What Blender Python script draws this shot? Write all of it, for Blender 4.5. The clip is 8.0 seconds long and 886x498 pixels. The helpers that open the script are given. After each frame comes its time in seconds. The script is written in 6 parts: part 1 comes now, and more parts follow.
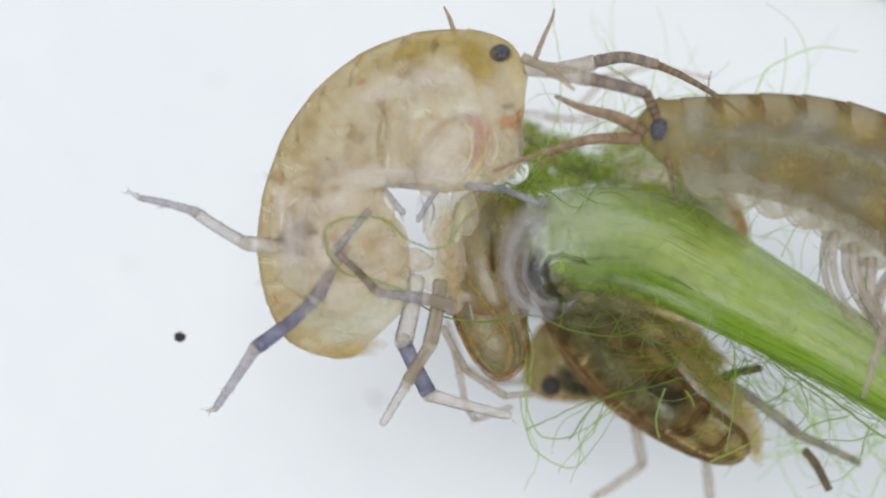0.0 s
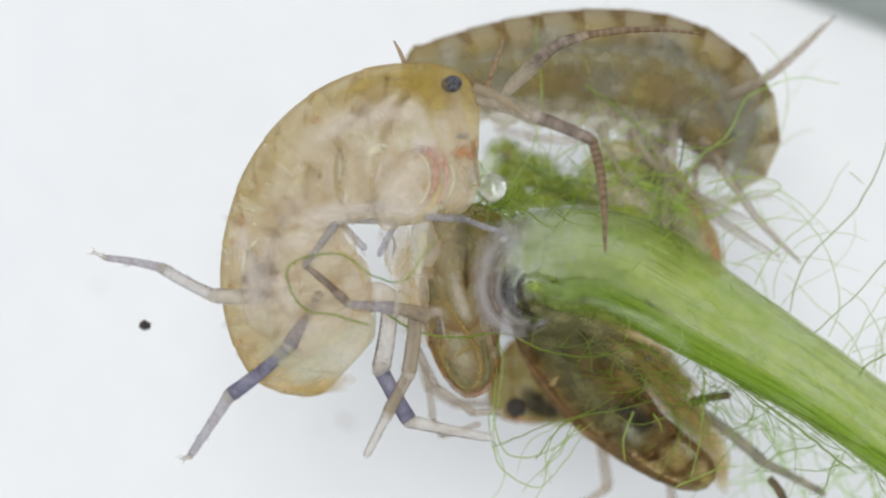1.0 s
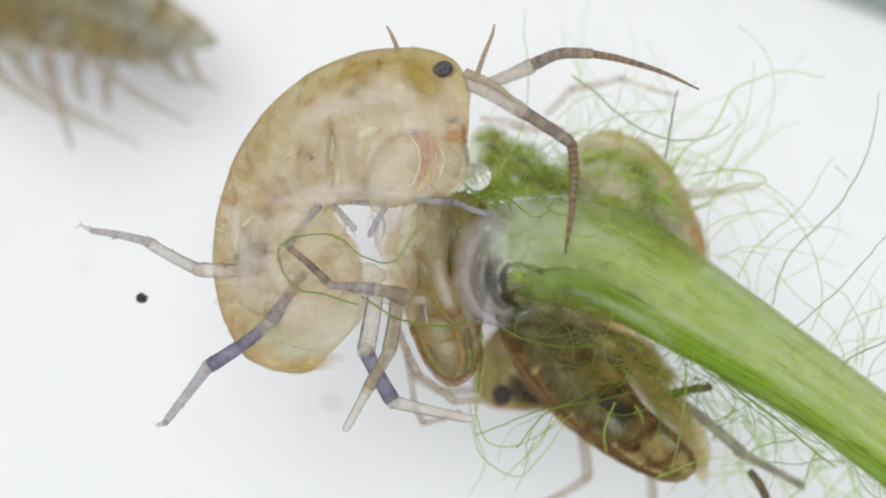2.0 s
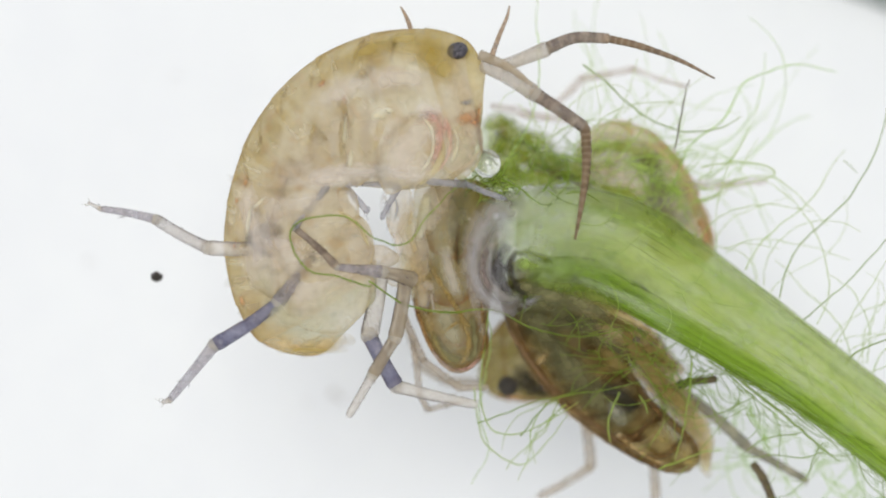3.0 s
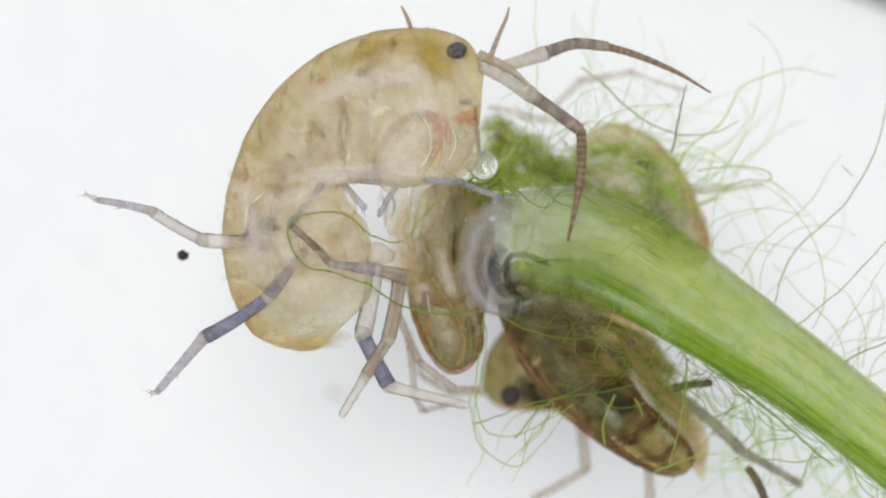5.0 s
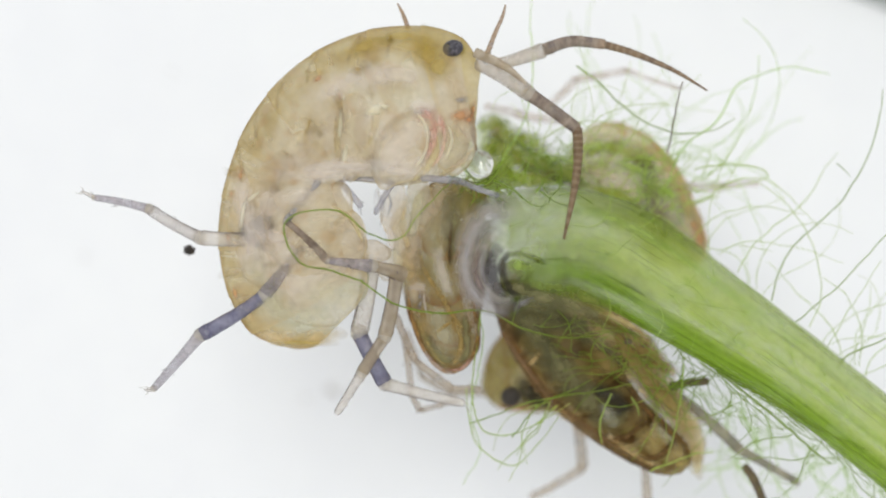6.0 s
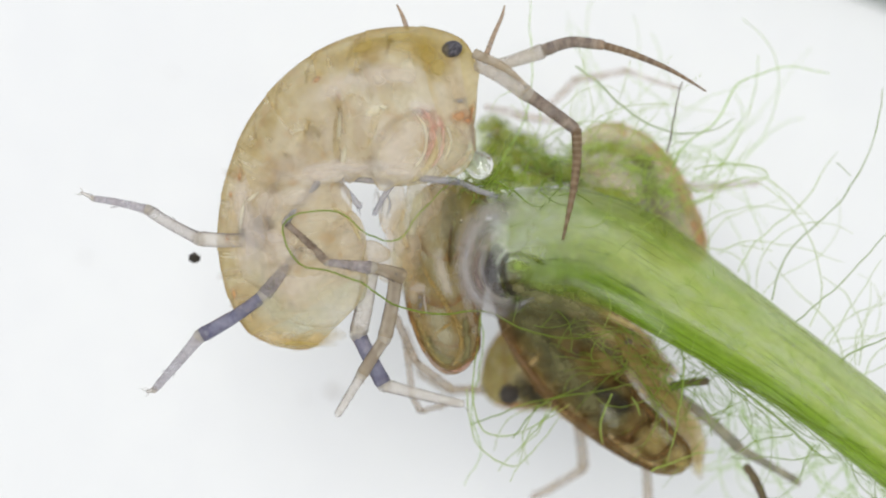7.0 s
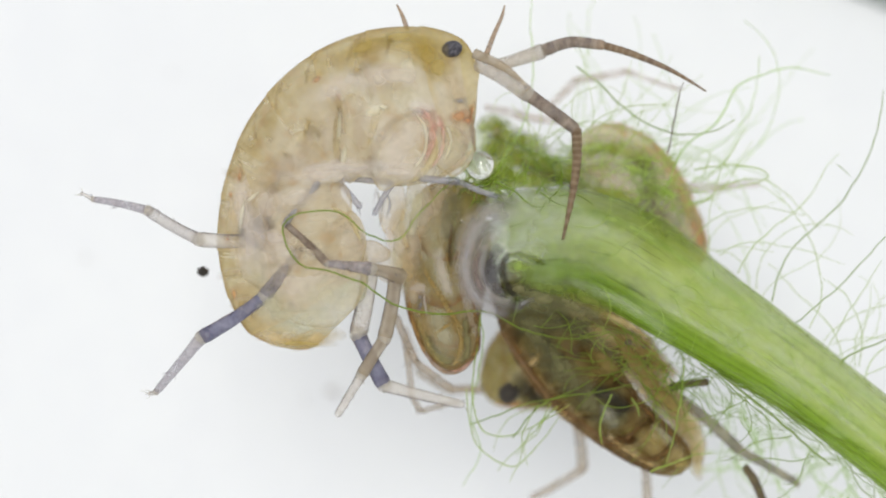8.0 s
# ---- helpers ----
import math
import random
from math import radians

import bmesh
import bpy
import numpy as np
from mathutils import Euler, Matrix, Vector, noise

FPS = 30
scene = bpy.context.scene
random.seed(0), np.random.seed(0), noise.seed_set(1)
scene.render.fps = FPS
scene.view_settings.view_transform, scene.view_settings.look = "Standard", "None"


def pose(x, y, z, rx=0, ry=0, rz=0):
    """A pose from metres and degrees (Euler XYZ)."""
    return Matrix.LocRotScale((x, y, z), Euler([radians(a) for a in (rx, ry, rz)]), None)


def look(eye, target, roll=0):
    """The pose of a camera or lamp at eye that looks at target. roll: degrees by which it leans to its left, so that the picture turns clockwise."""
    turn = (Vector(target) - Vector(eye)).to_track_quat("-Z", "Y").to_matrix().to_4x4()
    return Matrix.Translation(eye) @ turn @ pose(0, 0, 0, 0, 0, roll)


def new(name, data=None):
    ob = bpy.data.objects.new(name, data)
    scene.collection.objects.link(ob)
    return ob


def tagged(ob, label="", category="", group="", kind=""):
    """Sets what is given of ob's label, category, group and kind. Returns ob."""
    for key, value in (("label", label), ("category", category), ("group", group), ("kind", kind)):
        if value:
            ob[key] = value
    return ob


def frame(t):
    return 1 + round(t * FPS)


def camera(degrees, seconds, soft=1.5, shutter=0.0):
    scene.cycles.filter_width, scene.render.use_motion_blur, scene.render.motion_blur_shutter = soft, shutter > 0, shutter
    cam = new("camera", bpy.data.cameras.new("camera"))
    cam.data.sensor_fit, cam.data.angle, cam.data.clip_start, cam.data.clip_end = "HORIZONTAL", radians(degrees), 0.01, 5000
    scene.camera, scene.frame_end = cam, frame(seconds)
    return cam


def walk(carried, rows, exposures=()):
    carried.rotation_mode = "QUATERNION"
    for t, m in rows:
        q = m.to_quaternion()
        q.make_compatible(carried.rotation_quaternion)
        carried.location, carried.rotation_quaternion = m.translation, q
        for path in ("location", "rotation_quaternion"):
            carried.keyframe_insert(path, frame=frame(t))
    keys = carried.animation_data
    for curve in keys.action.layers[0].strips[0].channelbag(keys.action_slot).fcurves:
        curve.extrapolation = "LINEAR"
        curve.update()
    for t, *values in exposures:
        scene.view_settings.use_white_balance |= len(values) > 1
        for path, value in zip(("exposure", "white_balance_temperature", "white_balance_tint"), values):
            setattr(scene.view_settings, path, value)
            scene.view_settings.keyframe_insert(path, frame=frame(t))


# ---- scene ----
# The camera looks straight down into a shallow white dish. Plan unit: 0.01 mm, u to the right, v towards the viewer's foot.
UNIT = 1e-5
STEM_Z = 0.012            # height of the floating stem above the dish floor
FOV = 24.0
DIST = 784 * UNIT / math.tan(radians(FOV / 2))

# seconds, the aim's drift in plan units (right, down)
DRIFT = [(0, 75, 12), (.1, 79, 14), (.2, 80, 15), (.3, 57, 24), (.4, 43, 44), (.5, 40, 58), (.6, 33, 64), (.8, 29, 62), (1, 22, 52),
         (1.2, 14, 43), (1.5, 5, 38), (1.7, -5, 25), (2, -3, 18), (2.2, 1, 9), (3.3, 5, 6), (3.5, 5, 6), (4, 6, 5), (4.5, 5, 5),
         (6, -1, -1), (6.5, -2, 3), (7, 0, 0), (7.5, 0, 0), (8, 0, 1)]


def between(rows, t):
    """Linear value of a table of (seconds, ...) at t."""
    if t <= rows[0][0]:
        return rows[0][1:]
    for a, b in zip(rows, rows[1:]):
        if t <= b[0]:
            f = (t - a[0]) / (b[0] - a[0])
            return tuple(p + (q - p) * f for p, q in zip(a[1:], b[1:]))
    return rows[-1][1:]


cam = camera(FOV, 8.0, soft=2.0)
cam.data.dof.use_dof = True
cam.data.dof.focus_distance = DIST - 0.0009
cam.data.dof.aperture_fstop = 64.0
walk(cam, [(t, pose(0, 0, STEM_Z + DIST, math.degrees(math.atan(dy * UNIT / DIST)), math.degrees(math.atan(dx * UNIT / DIST)), 0))
           for t, dx, dy in DRIFT],
     exposures=[(0, -0.08, 6270, 10), (0.6, -0.08, 6330, 10), (1.2, -0.04, 6450, 10), (2.2, 0.0, 6520, 10), (8, 0.03, 6540, 10)])

# ---- light: white light tent over the dish, one soft lamp ----
world = bpy.data.worlds.new("light_tent")
scene.world = world
world.use_nodes = True
wn = world.node_tree
wn.nodes["Background"].inputs[0].default_value = (0.915, 0.955, 1.0, 1)
wn.nodes["Background"].inputs[1].default_value = 0.60
lamp = bpy.data.lights.new("soft_lamp", "AREA")
lamp.shape, lamp.size, lamp.energy, lamp.color = "DISK", 0.10, 0.228, (0.985, 0.98, 0.95)
lamp_ob = new("soft_lamp", lamp)
lamp_ob.matrix_world = look((-0.012, 0.028, 0.205), (0, 0, 0.01))


# ---- geometry helpers ----
def at(u, v, h=0.0):
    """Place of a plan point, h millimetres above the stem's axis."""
    k = (DIST - h * 1e-3) / DIST
    return Vector(((u - 784) * UNIT * k, (441 - v) * UNIT * k, STEM_Z + h * 1e-3))


def smooth(points, n):
    """n + 1 points of a Catmull-Rom curve through tuples of any length."""
    p = [np.array(q, float) for q in points]
    p = [2 * p[0] - p[1]] + p + [2 * p[-1] - p[-2]]
    out, spans = [], len(p) - 3
    for k in range(n + 1):
        f = k / n * spans
        i = min(int(f), spans - 1)
        f -= i
        a, b, c, d = p[i:i + 4]
        out.append(0.5 * (2 * b + (c - a) * f + (2 * a - 5 * b + 4 * c - d) * f * f + (3 * b - a - 3 * c + d) * f ** 3))
    return out


def grid_faces(bm, rings, closed=True):
    for a, b in zip(rings, rings[1:]):
        n = len(a)
        for j in range(n if closed else n - 1):
            bm.faces.new((a[j], a[(j + 1) % n], b[(j + 1) % n], b[j]))


def tube(bm, path, radii, sides=8, caps=True, ripple=None):
    """A round tube along world points; ripple(j, ring) scales single corners."""
    path = [Vector(p) for p in path]
    rings, normal = [], None
    ka, kb = bm.verts.layers.float.get("along") or bm.verts.layers.float.new("along"), None
    kb = bm.verts.layers.float.get("around") or bm.verts.layers.float.new("around")
    for i, p in enumerate(path):
        way = (path[min(i + 1, len(path) - 1)] - path[max(i - 1, 0)]).normalized()
        if normal is None:
            normal = way.cross(Vector((0, 0, 1)) if abs(way.z) < 0.9 else Vector((0, 1, 0))).normalized()
        normal = (normal - way * normal.dot(way)).normalized()
        side = way.cross(normal)
        ring = []
        for j in range(sides):
            a = 2 * math.pi * j / sides
            r = radii[i] * (ripple(j / sides, i) if ripple else 1)
            v = bm.verts.new(p + (normal * math.cos(a) + side * math.sin(a)) * r)
            v[ka], v[kb] = i / (len(path) - 1), j / sides
            ring.append(v)
        rings.append(ring)
    grid_faces(bm, rings)
    if caps:
        bm.faces.new(rings[0][::-1])
        bm.faces.new(rings[-1])
    return rings


def finish(bm, name, material):
    bmesh.ops.recalc_face_normals(bm, faces=bm.faces[:])
    for f in bm.faces:
        f.smooth = True
    me = bpy.data.meshes.new(name)
    bm.to_mesh(me)
    bm.free()
    me.materials.append(material)
    return me


def part(name, bm, material, parent, label=""):
    ob = new(name, finish(bm, name, material))
    ob.parent = parent
    return tagged(ob, label)


def thing(name, label, category, group="", kind=""):
    return tagged(new(name), label, category, group, kind)


# ---- materials ----
def node(nt, kind, **inputs):
    n = nt.nodes.new(kind)
    for k, v in inputs.items():
        n.inputs[k.replace("_", " ")].default_value = v
    return n


def mixed(nt, factor, a, b):
    """A colour mix; factor, a and b are sockets or values."""
    n = nt.nodes.new("ShaderNodeMix")
    n.data_type = "RGBA"
    for i, v in ((0, factor), (6, a), (7, b)):
        if isinstance(v, bpy.types.NodeSocket):
            nt.links.new(v, n.inputs[i])
        else:
            n.inputs[i].default_value = v if i == 0 else (*v, 1)
    return n.outputs[2]


def ranged(nt, socket, a, b, c=0.0, d=1.0):
    n = nt.nodes.new("ShaderNodeMapRange")
    nt.links.new(socket, n.inputs[0])
    for i, v in enumerate((a, b, c, d)):
        n.inputs[i + 1].default_value = v
    return n.outputs[0]


def maths(nt, op, a, b):
    n = nt.nodes.new("ShaderNodeMath")
    n.operation = op
    for i, v in enumerate((a, b)):
        if isinstance(v, bpy.types.NodeSocket):
            nt.links.new(v, n.inputs[i])
        else:
            n.inputs[i].default_value = v
    return n.outputs[0]


def attr(nt, name):
    n = nt.nodes.new("ShaderNodeAttribute")
    n.attribute_name = name
    return n.outputs["Fac"]


def grain(nt, size_mm, detail=3.0, stretch=None):
    """Noise at a real size."""
    co = nt.nodes.new("ShaderNodeTexCoord").outputs["Object"]
    if stretch:
        mp = nt.nodes.new("ShaderNodeMapping")
        mp.inputs["Rotation"].default_value = (0, 0, radians(stretch[0]))
        mp.inputs["Scale"].default_value = (1, stretch[1], 1)
        nt.links.new(co, mp.inputs["Vector"])
        co = mp.outputs[0]
    n = node(nt, "ShaderNodeTexNoise", Scale=1000.0 / size_mm, Detail=detail)
    nt.links.new(co, n.inputs["Vector"])
    return n.outputs["Fac"]


def tissue(name, base, second, opacity=0.7, rough=0.3, glow=0.45, margin=None, pigment=None, patch=0.35, bump=0.15, rings=None,
           spread=0.25, margin_at=0.72, stripes=None, rim=None, band=None, spots=None, tint=0.35, fibres=None, sharp=0.3, backed=False, fade=None, thin=None, rag=0.22):
    """Living translucent tissue: light passes, scatters and shines on it. margin: pigment of each plate's hind edge,
    pigment: colour of the back, rings: number and colour of bands along a limb."""
    m = bpy.data.materials.new(name)
    m.use_nodes = True
    nt = m.node_tree
    nt.nodes.clear()
    blotch = grain(nt, patch)
    fine = grain(nt, patch / 6, 4)
    colour = mixed(nt, ranged(nt, blotch, 0.35, 0.65), base, second)
    op = maths(nt, "ADD", opacity, ranged(nt, blotch, 0.5 - sharp / 2, 0.5 + sharp / 2, -spread / 2, spread / 2))
    if pigment:
        f = maths(nt, "MULTIPLY", ranged(nt, attr(nt, "back"), *pigment[1]), ranged(nt, fine, 0.25, 0.7, 0.5, 1))
        colour = mixed(nt, f, colour, pigment[0])
        op = maths(nt, "ADD", op, maths(nt, "MULTIPLY", f, 0.2))
    if fibres:
        cx = nt.nodes.new("ShaderNodeCombineXYZ")
        nt.links.new(maths(nt, "MULTIPLY", attr(nt, "along"), fibres[1]), cx.inputs[0])
        nt.links.new(maths(nt, "MULTIPLY", attr(nt, "back"), fibres[2]), cx.inputs[1])
        nt.links.new(maths(nt, "MULTIPLY", nt.nodes.new("ShaderNodeObjectInfo").outputs["Random"], 60.0), cx.inputs[2])
        nz = node(nt, "ShaderNodeTexNoise", Scale=1.0, Detail=3.0, Roughness=0.6, Distortion=0.6)
        nt.links.new(cx.outputs[0], nz.inputs["Vector"])
        f = ranged(nt, nz.outputs["Fac"], 0.45, 0.7, 0, fibres[3])
        colour = mixed(nt, f, colour, fibres[0])
        op = maths(nt, "ADD", op, maths(nt, "MULTIPLY", f, 0.3))
        op = maths(nt, "ADD", op, ranged(nt, nz.outputs["Fac"], 0.42, 0.25, 0, -0.2))
    if spots:
        f = ranged(nt, grain(nt, spots[1], 2.0), spots[2], spots[2] + 0.12, 0, spots[3])
        colour = mixed(nt, f, colour, spots[0])
        op = maths(nt, "ADD", op, maths(nt, "MULTIPLY", f, 0.2))
    if rim:
        f = ranged(nt, attr(nt, "back"), rim[1], 1.0)
        if len(rim) > 3:
            f = maths(nt, "ADD", f, ranged(nt, attr(nt, "back"), rim[3], 0.0))
        f = maths(nt, "MULTIPLY", f, ranged(nt, blotch, 0.35, 0.6, 0.25, 1))
        colour = mixed(nt, f, colour, rim[0])
        op = maths(nt, "ADD", op, maths(nt, "MULTIPLY", f, rim[2]))
    if margin:
        f = maths(nt, "MULTIPLY", ranged(nt, attr(nt, "along"), margin_at, 0.97), ranged(nt, fine, 0.3, 0.6, 0.3, 0.9))
        if backed:
            f = maths(nt, "MULTIPLY", f, ranged(nt, attr(nt, "back"), 0.3, 0.95, 0.12, 1))
        colour = mixed(nt, f, colour, margin)
        op = maths(nt, "ADD", op, maths(nt, "MULTIPLY", f, 0.22))
    if rings:
        s = maths(nt, "SINE", maths(nt, "MULTIPLY", attr(nt, "along"), rings[0] * 6.283), 0)
        colour = mixed(nt, ranged(nt, s, -0.1, 0.7, 0, rings[2]), colour, rings[1])
    if stripes:
        cx = nt.nodes.new("ShaderNodeCombineXYZ")
        nt.links.new(maths(nt, "MULTIPLY", attr(nt, "around"), stripes[0]), cx.inputs[0])
        nt.links.new(maths(nt, "MULTIPLY", attr(nt, "along"), stripes[1]), cx.inputs[1])
        nz = node(nt, "ShaderNodeTexNoise", Scale=1.0, Detail=4.0, Roughness=0.65)
        nt.links.new(cx.outputs[0], nz.inputs["Vector"])
        colour = mixed(nt, ranged(nt, nz.outputs["Fac"], 0.42, 0.68), colour, stripes[2])
        colour = mixed(nt, ranged(nt, nz.outputs["Fac"], 0.42, 0.28), colour, stripes[3])
    if band:
        f = maths(nt, "MULTIPLY", ranged(nt, attr(nt, "around"), band[0], band[1]), ranged(nt, blotch, 0.25, 0.5, 0.6, 1))
        colour = mixed(nt, f, colour, band[2])
        op = maths(nt, "ADD", op, maths(nt, "MULTIPLY", f, 0.2))
    if thin:
        op = maths(nt, "MULTIPLY", op, ranged(nt, attr(nt, "around"), *thin))
    if fade:
        ragged = maths(nt, "ADD", attr(nt, "along"), ranged(nt, grain(nt, 0.22, 4.0), 0.25, 0.75, -rag, rag))
        faded = ranged(nt, ragged, *fade)
        op = maths(nt, "MULTIPLY", op, faded)
        tint = maths(nt, "MULTIPLY", faded, tint)
    colour = mixed(nt, ranged(nt, fine, 0.55, 0.8, 0, 0.35), colour, tuple(c * 0.6 for c in base))
    pr = node(nt, "ShaderNodeBsdfPrincipled", Roughness=rough, IOR=1.14)
    tl = nt.nodes.new("ShaderNodeBsdfTranslucent")
    tr = nt.nodes.new("ShaderNodeBsdfTransparent")
    nt.links.new(colour, pr.inputs["Base Color"])
    nt.links.new(colour, tl.inputs["Color"])
    nt.links.new(mixed(nt, tint, (1, 1, 1), base), tr.inputs["Color"])
    bp = node(nt, "ShaderNodeBump", Strength=bump, Distance=2e-5)
    nt.links.new(fine, bp.inputs["Height"])
    nt.links.new(bp.outputs[0], pr.inputs["Normal"])
    m1, m2 = nt.nodes.new("ShaderNodeMixShader"), nt.nodes.new("ShaderNodeMixShader")
    m1.inputs[0].default_value = glow
    nt.links.new(pr.outputs[0], m1.inputs[1])
    nt.links.new(tl.outputs[0], m1.inputs[2])
    nt.links.new(ranged(nt, op, 0, 1), m2.inputs[0])
    nt.links.new(tr.outputs[0], m2.inputs[1])
    nt.links.new(m1.outputs[0], m2.inputs[2])
    out = nt.nodes.new("ShaderNodeOutputMaterial")
    nt.links.new(m2.outputs[0], out.inputs[0])
    return m


def solid(name, base, second, rough=0.5, patch=0.3, bump=0.3, spec=0.5):
    m = bpy.data.materials.new(name)
    m.use_nodes = True
    nt = m.node_tree
    pr = nt.nodes["Principled BSDF"]
    pr.inputs["Roughness"].default_value = rough
    pr.inputs["Specular IOR Level"].default_value = spec
    g, f = grain(nt, patch), grain(nt, patch / 8, 5)
    nt.links.new(mixed(nt, ranged(nt, maths(nt, "ADD", maths(nt, "MULTIPLY", g, 0.6), maths(nt, "MULTIPLY", f, 0.4)), 0.38, 0.62), base, second),
                 pr.inputs["Base Color"])
    bp = node(nt, "ShaderNodeBump", Strength=bump, Distance=2e-5)
    nt.links.new(f, bp.inputs["Height"])
    nt.links.new(bp.outputs[0], pr.inputs["Normal"])
    return m


DISH = solid("white_enamel", (0.86, 0.865, 0.87), (0.83, 0.835, 0.85), 0.6, 9.0, 0.02)
RIM = solid("grey_green_dish_wall", (0.32, 0.36, 0.34), (0.40, 0.44, 0.41), 0.7, 2.0)
SHELL = tissue("pale_shell", (0.73, 0.64, 0.40), (0.82, 0.73, 0.60), 0.34, 0.3, 0.5, margin=(0.66, 0.52, 0.26), backed=True,
               pigment=((0.60, 0.46, 0.13), (0.6, 1.0)), patch=0.9, spread=0.3, margin_at=0.72, rim=((0.46, 0.30, 0.09), 0.965, 0.2),
               spots=((0.48, 0.30, 0.14), 0.4, 0.55, 0.6), fibres=((0.58, 0.45, 0.25), 4.0, 2.0, 0.32))
NECK = tissue("neck_shell", (0.71, 0.62, 0.36), (0.80, 0.70, 0.55), 0.38, 0.3, 0.5, margin=(0.60, 0.46, 0.20), backed=True,
              pigment=((0.58, 0.43, 0.09), (0.55, 0.98)), patch=0.9, spread=0.3, margin_at=0.8, rim=((0.48, 0.33, 0.08), 0.965, 0.2),
              spots=((0.50, 0.33, 0.17), 0.5, 0.56, 0.5), fibres=((0.58, 0.44, 0.20), 4.0, 2.0, 0.3))
END = tissue("tail_end_shell", (0.72, 0.71, 0.52), (0.66, 0.64, 0.42), 0.3, 0.3, 0.5, margin=(0.62, 0.50, 0.26), backed=True,
             pigment=((0.58, 0.37, 0.04), (0.70, 0.90)), patch=0.6, spread=0.3, margin_at=0.8, rim=((0.42, 0.22, 0.04), 0.94, 0.4), tint=0.25)
HEAD = tissue("head_shell", (0.72, 0.60, 0.30), (0.78, 0.67, 0.40), 0.44, 0.3, 0.45, pigment=((0.60, 0.45, 0.10), (0.5, 0.98)), patch=0.5,
              rim=((0.44, 0.27, 0.05), 0.955, 0.3), spots=((0.5, 0.35, 0.1), 0.3, 0.58, 0.4))
PLATE = tissue("coxal_shell", (0.88, 0.80, 0.70), (0.84, 0.74, 0.56), 0.36, 0.2, 0.5, margin=(0.66, 0.54, 0.30), patch=0.4, margin_at=0.88, spread=0.3,
               spots=((0.62, 0.46, 0.28), 0.3, 0.6, 0.35), tint=0.2)
TAN_PLATE = tissue("tan_plate", (0.66, 0.55, 0.40), (0.74, 0.64, 0.50), 0.5, 0.25, 0.45, margin=(0.52, 0.42, 0.28), patch=0.3, margin_at=0.86, tint=0.15)
CREAM = tissue("cream_tissue", (0.93, 0.90, 0.74), (0.88, 0.82, 0.60), 0.6, 0.4, 0.4, patch=0.3, spread=0.3, tint=0.03, sharp=0.5, fade=(0.2, 1.0, 1.0, 0.0))
TAUPE = tissue("taupe_tissue", (0.58, 0.48, 0.37), (0.66, 0.56, 0.44), 0.34, 0.4, 0.4, patch=0.3, spread=0.3, tint=0.05, sharp=0.5, fade=(0.35, 1.0, 1.0, 0.1))
OLIVE_SOFT = tissue("grey_olive_tissue", (0.60, 0.58, 0.38), (0.68, 0.65, 0.48), 0.4, 0.4, 0.4, patch=0.4, spread=0.3, tint=0.05, sharp=0.5, fade=(0.2, 1.0, 1.0, 0.0))
# pale tissue that also paints the milky reflection over the animals
PALE_HAZE = tissue("pale_tissue_haze", (0.90, 0.83, 0.77), (0.84, 0.76, 0.69), 0.40, 0.5, 0.4, patch=0.5, spread=0.5, tint=0.03, sharp=0.6, fade=(0.2, 1.0, 1.0, 0.0))
LIMB = tissue("limb_shell", (0.78, 0.73, 0.67), (0.88, 0.84, 0.79), 0.34, 0.22, 0.4, patch=0.4, margin=(0.92, 0.90, 0.88), margin_at=0.8)
LIMB_BLUE = tissue("blue_limb_shell", (0.17, 0.17, 0.29), (0.34, 0.33, 0.42), 0.62, 0.22, 0.3, patch=0.3, spread=0.35, spots=((0.56, 0.53, 0.54), 0.14, 0.58, 0.35),
                   margin=(0.72, 0.70, 0.68), margin_at=0.88, rings=(4.0, (0.44, 0.42, 0.52), 0.35))
LIMB_GREY = tissue("grey_limb_shell", (0.60, 0.56, 0.53), (0.74, 0.68, 0.63), 0.42, 0.22, 0.4, patch=0.4, margin=(0.88, 0.85, 0.82), margin_at=0.8, tint=0.2)
LIMB_TAN = tissue("tan_limb_shell", (0.62, 0.52, 0.38), (0.54, 0.45, 0.33), 0.5, 0.22, 0.4, patch=0.4, margin=(0.80, 0.74, 0.64), margin_at=0.84, tint=0.25)
LIMB_DARK = tissue("olive_limb_shell", (0.38, 0.35, 0.25), (0.54, 0.49, 0.38), 0.58, 0.22, 0.4, patch=0.3, spread=0.3, rings=(3.0, (0.24, 0.22, 0.17), 0.6))
LIMB_FAINT = tissue("faint_limb_shell", (0.66, 0.55, 0.48), (0.74, 0.64, 0.57), 0.32, 0.3, 0.4, patch=0.3, spread=0.3, tint=0.1)
CORE = tissue("limb_muscle", (0.30, 0.26, 0.27), (0.44, 0.38, 0.36), 0.55, 0.5, 0.4, patch=0.2, tint=0.2, rings=(4.0, (0.82, 0.79, 0.76), 0.7))
FEELER = tissue("feeler_shell", (0.25, 0.165, 0.10), (0.34, 0.24, 0.15), 0.8, 0.3, 0.35, patch=0.2, rings=(14.0, (0.50, 0.39, 0.28), 0.5))
LIMB_SOFT = tissue("soft_tan_limb_shell", (0.50, 0.42, 0.33), (0.62, 0.54, 0.44), 0.45, 0.3, 0.4, patch=0.3, spread=0.3, tint=0.1)
LIMB_VIOLET = tissue("grey_violet_limb_shell", (0.36, 0.33, 0.38), (0.56, 0.51, 0.52), 0.5, 0.22, 0.4, patch=0.25, spread=0.4, margin=(0.82, 0.79, 0.76), margin_at=0.86, tint=0.15, spots=((0.74, 0.71, 0.70), 0.12, 0.58, 0.5))
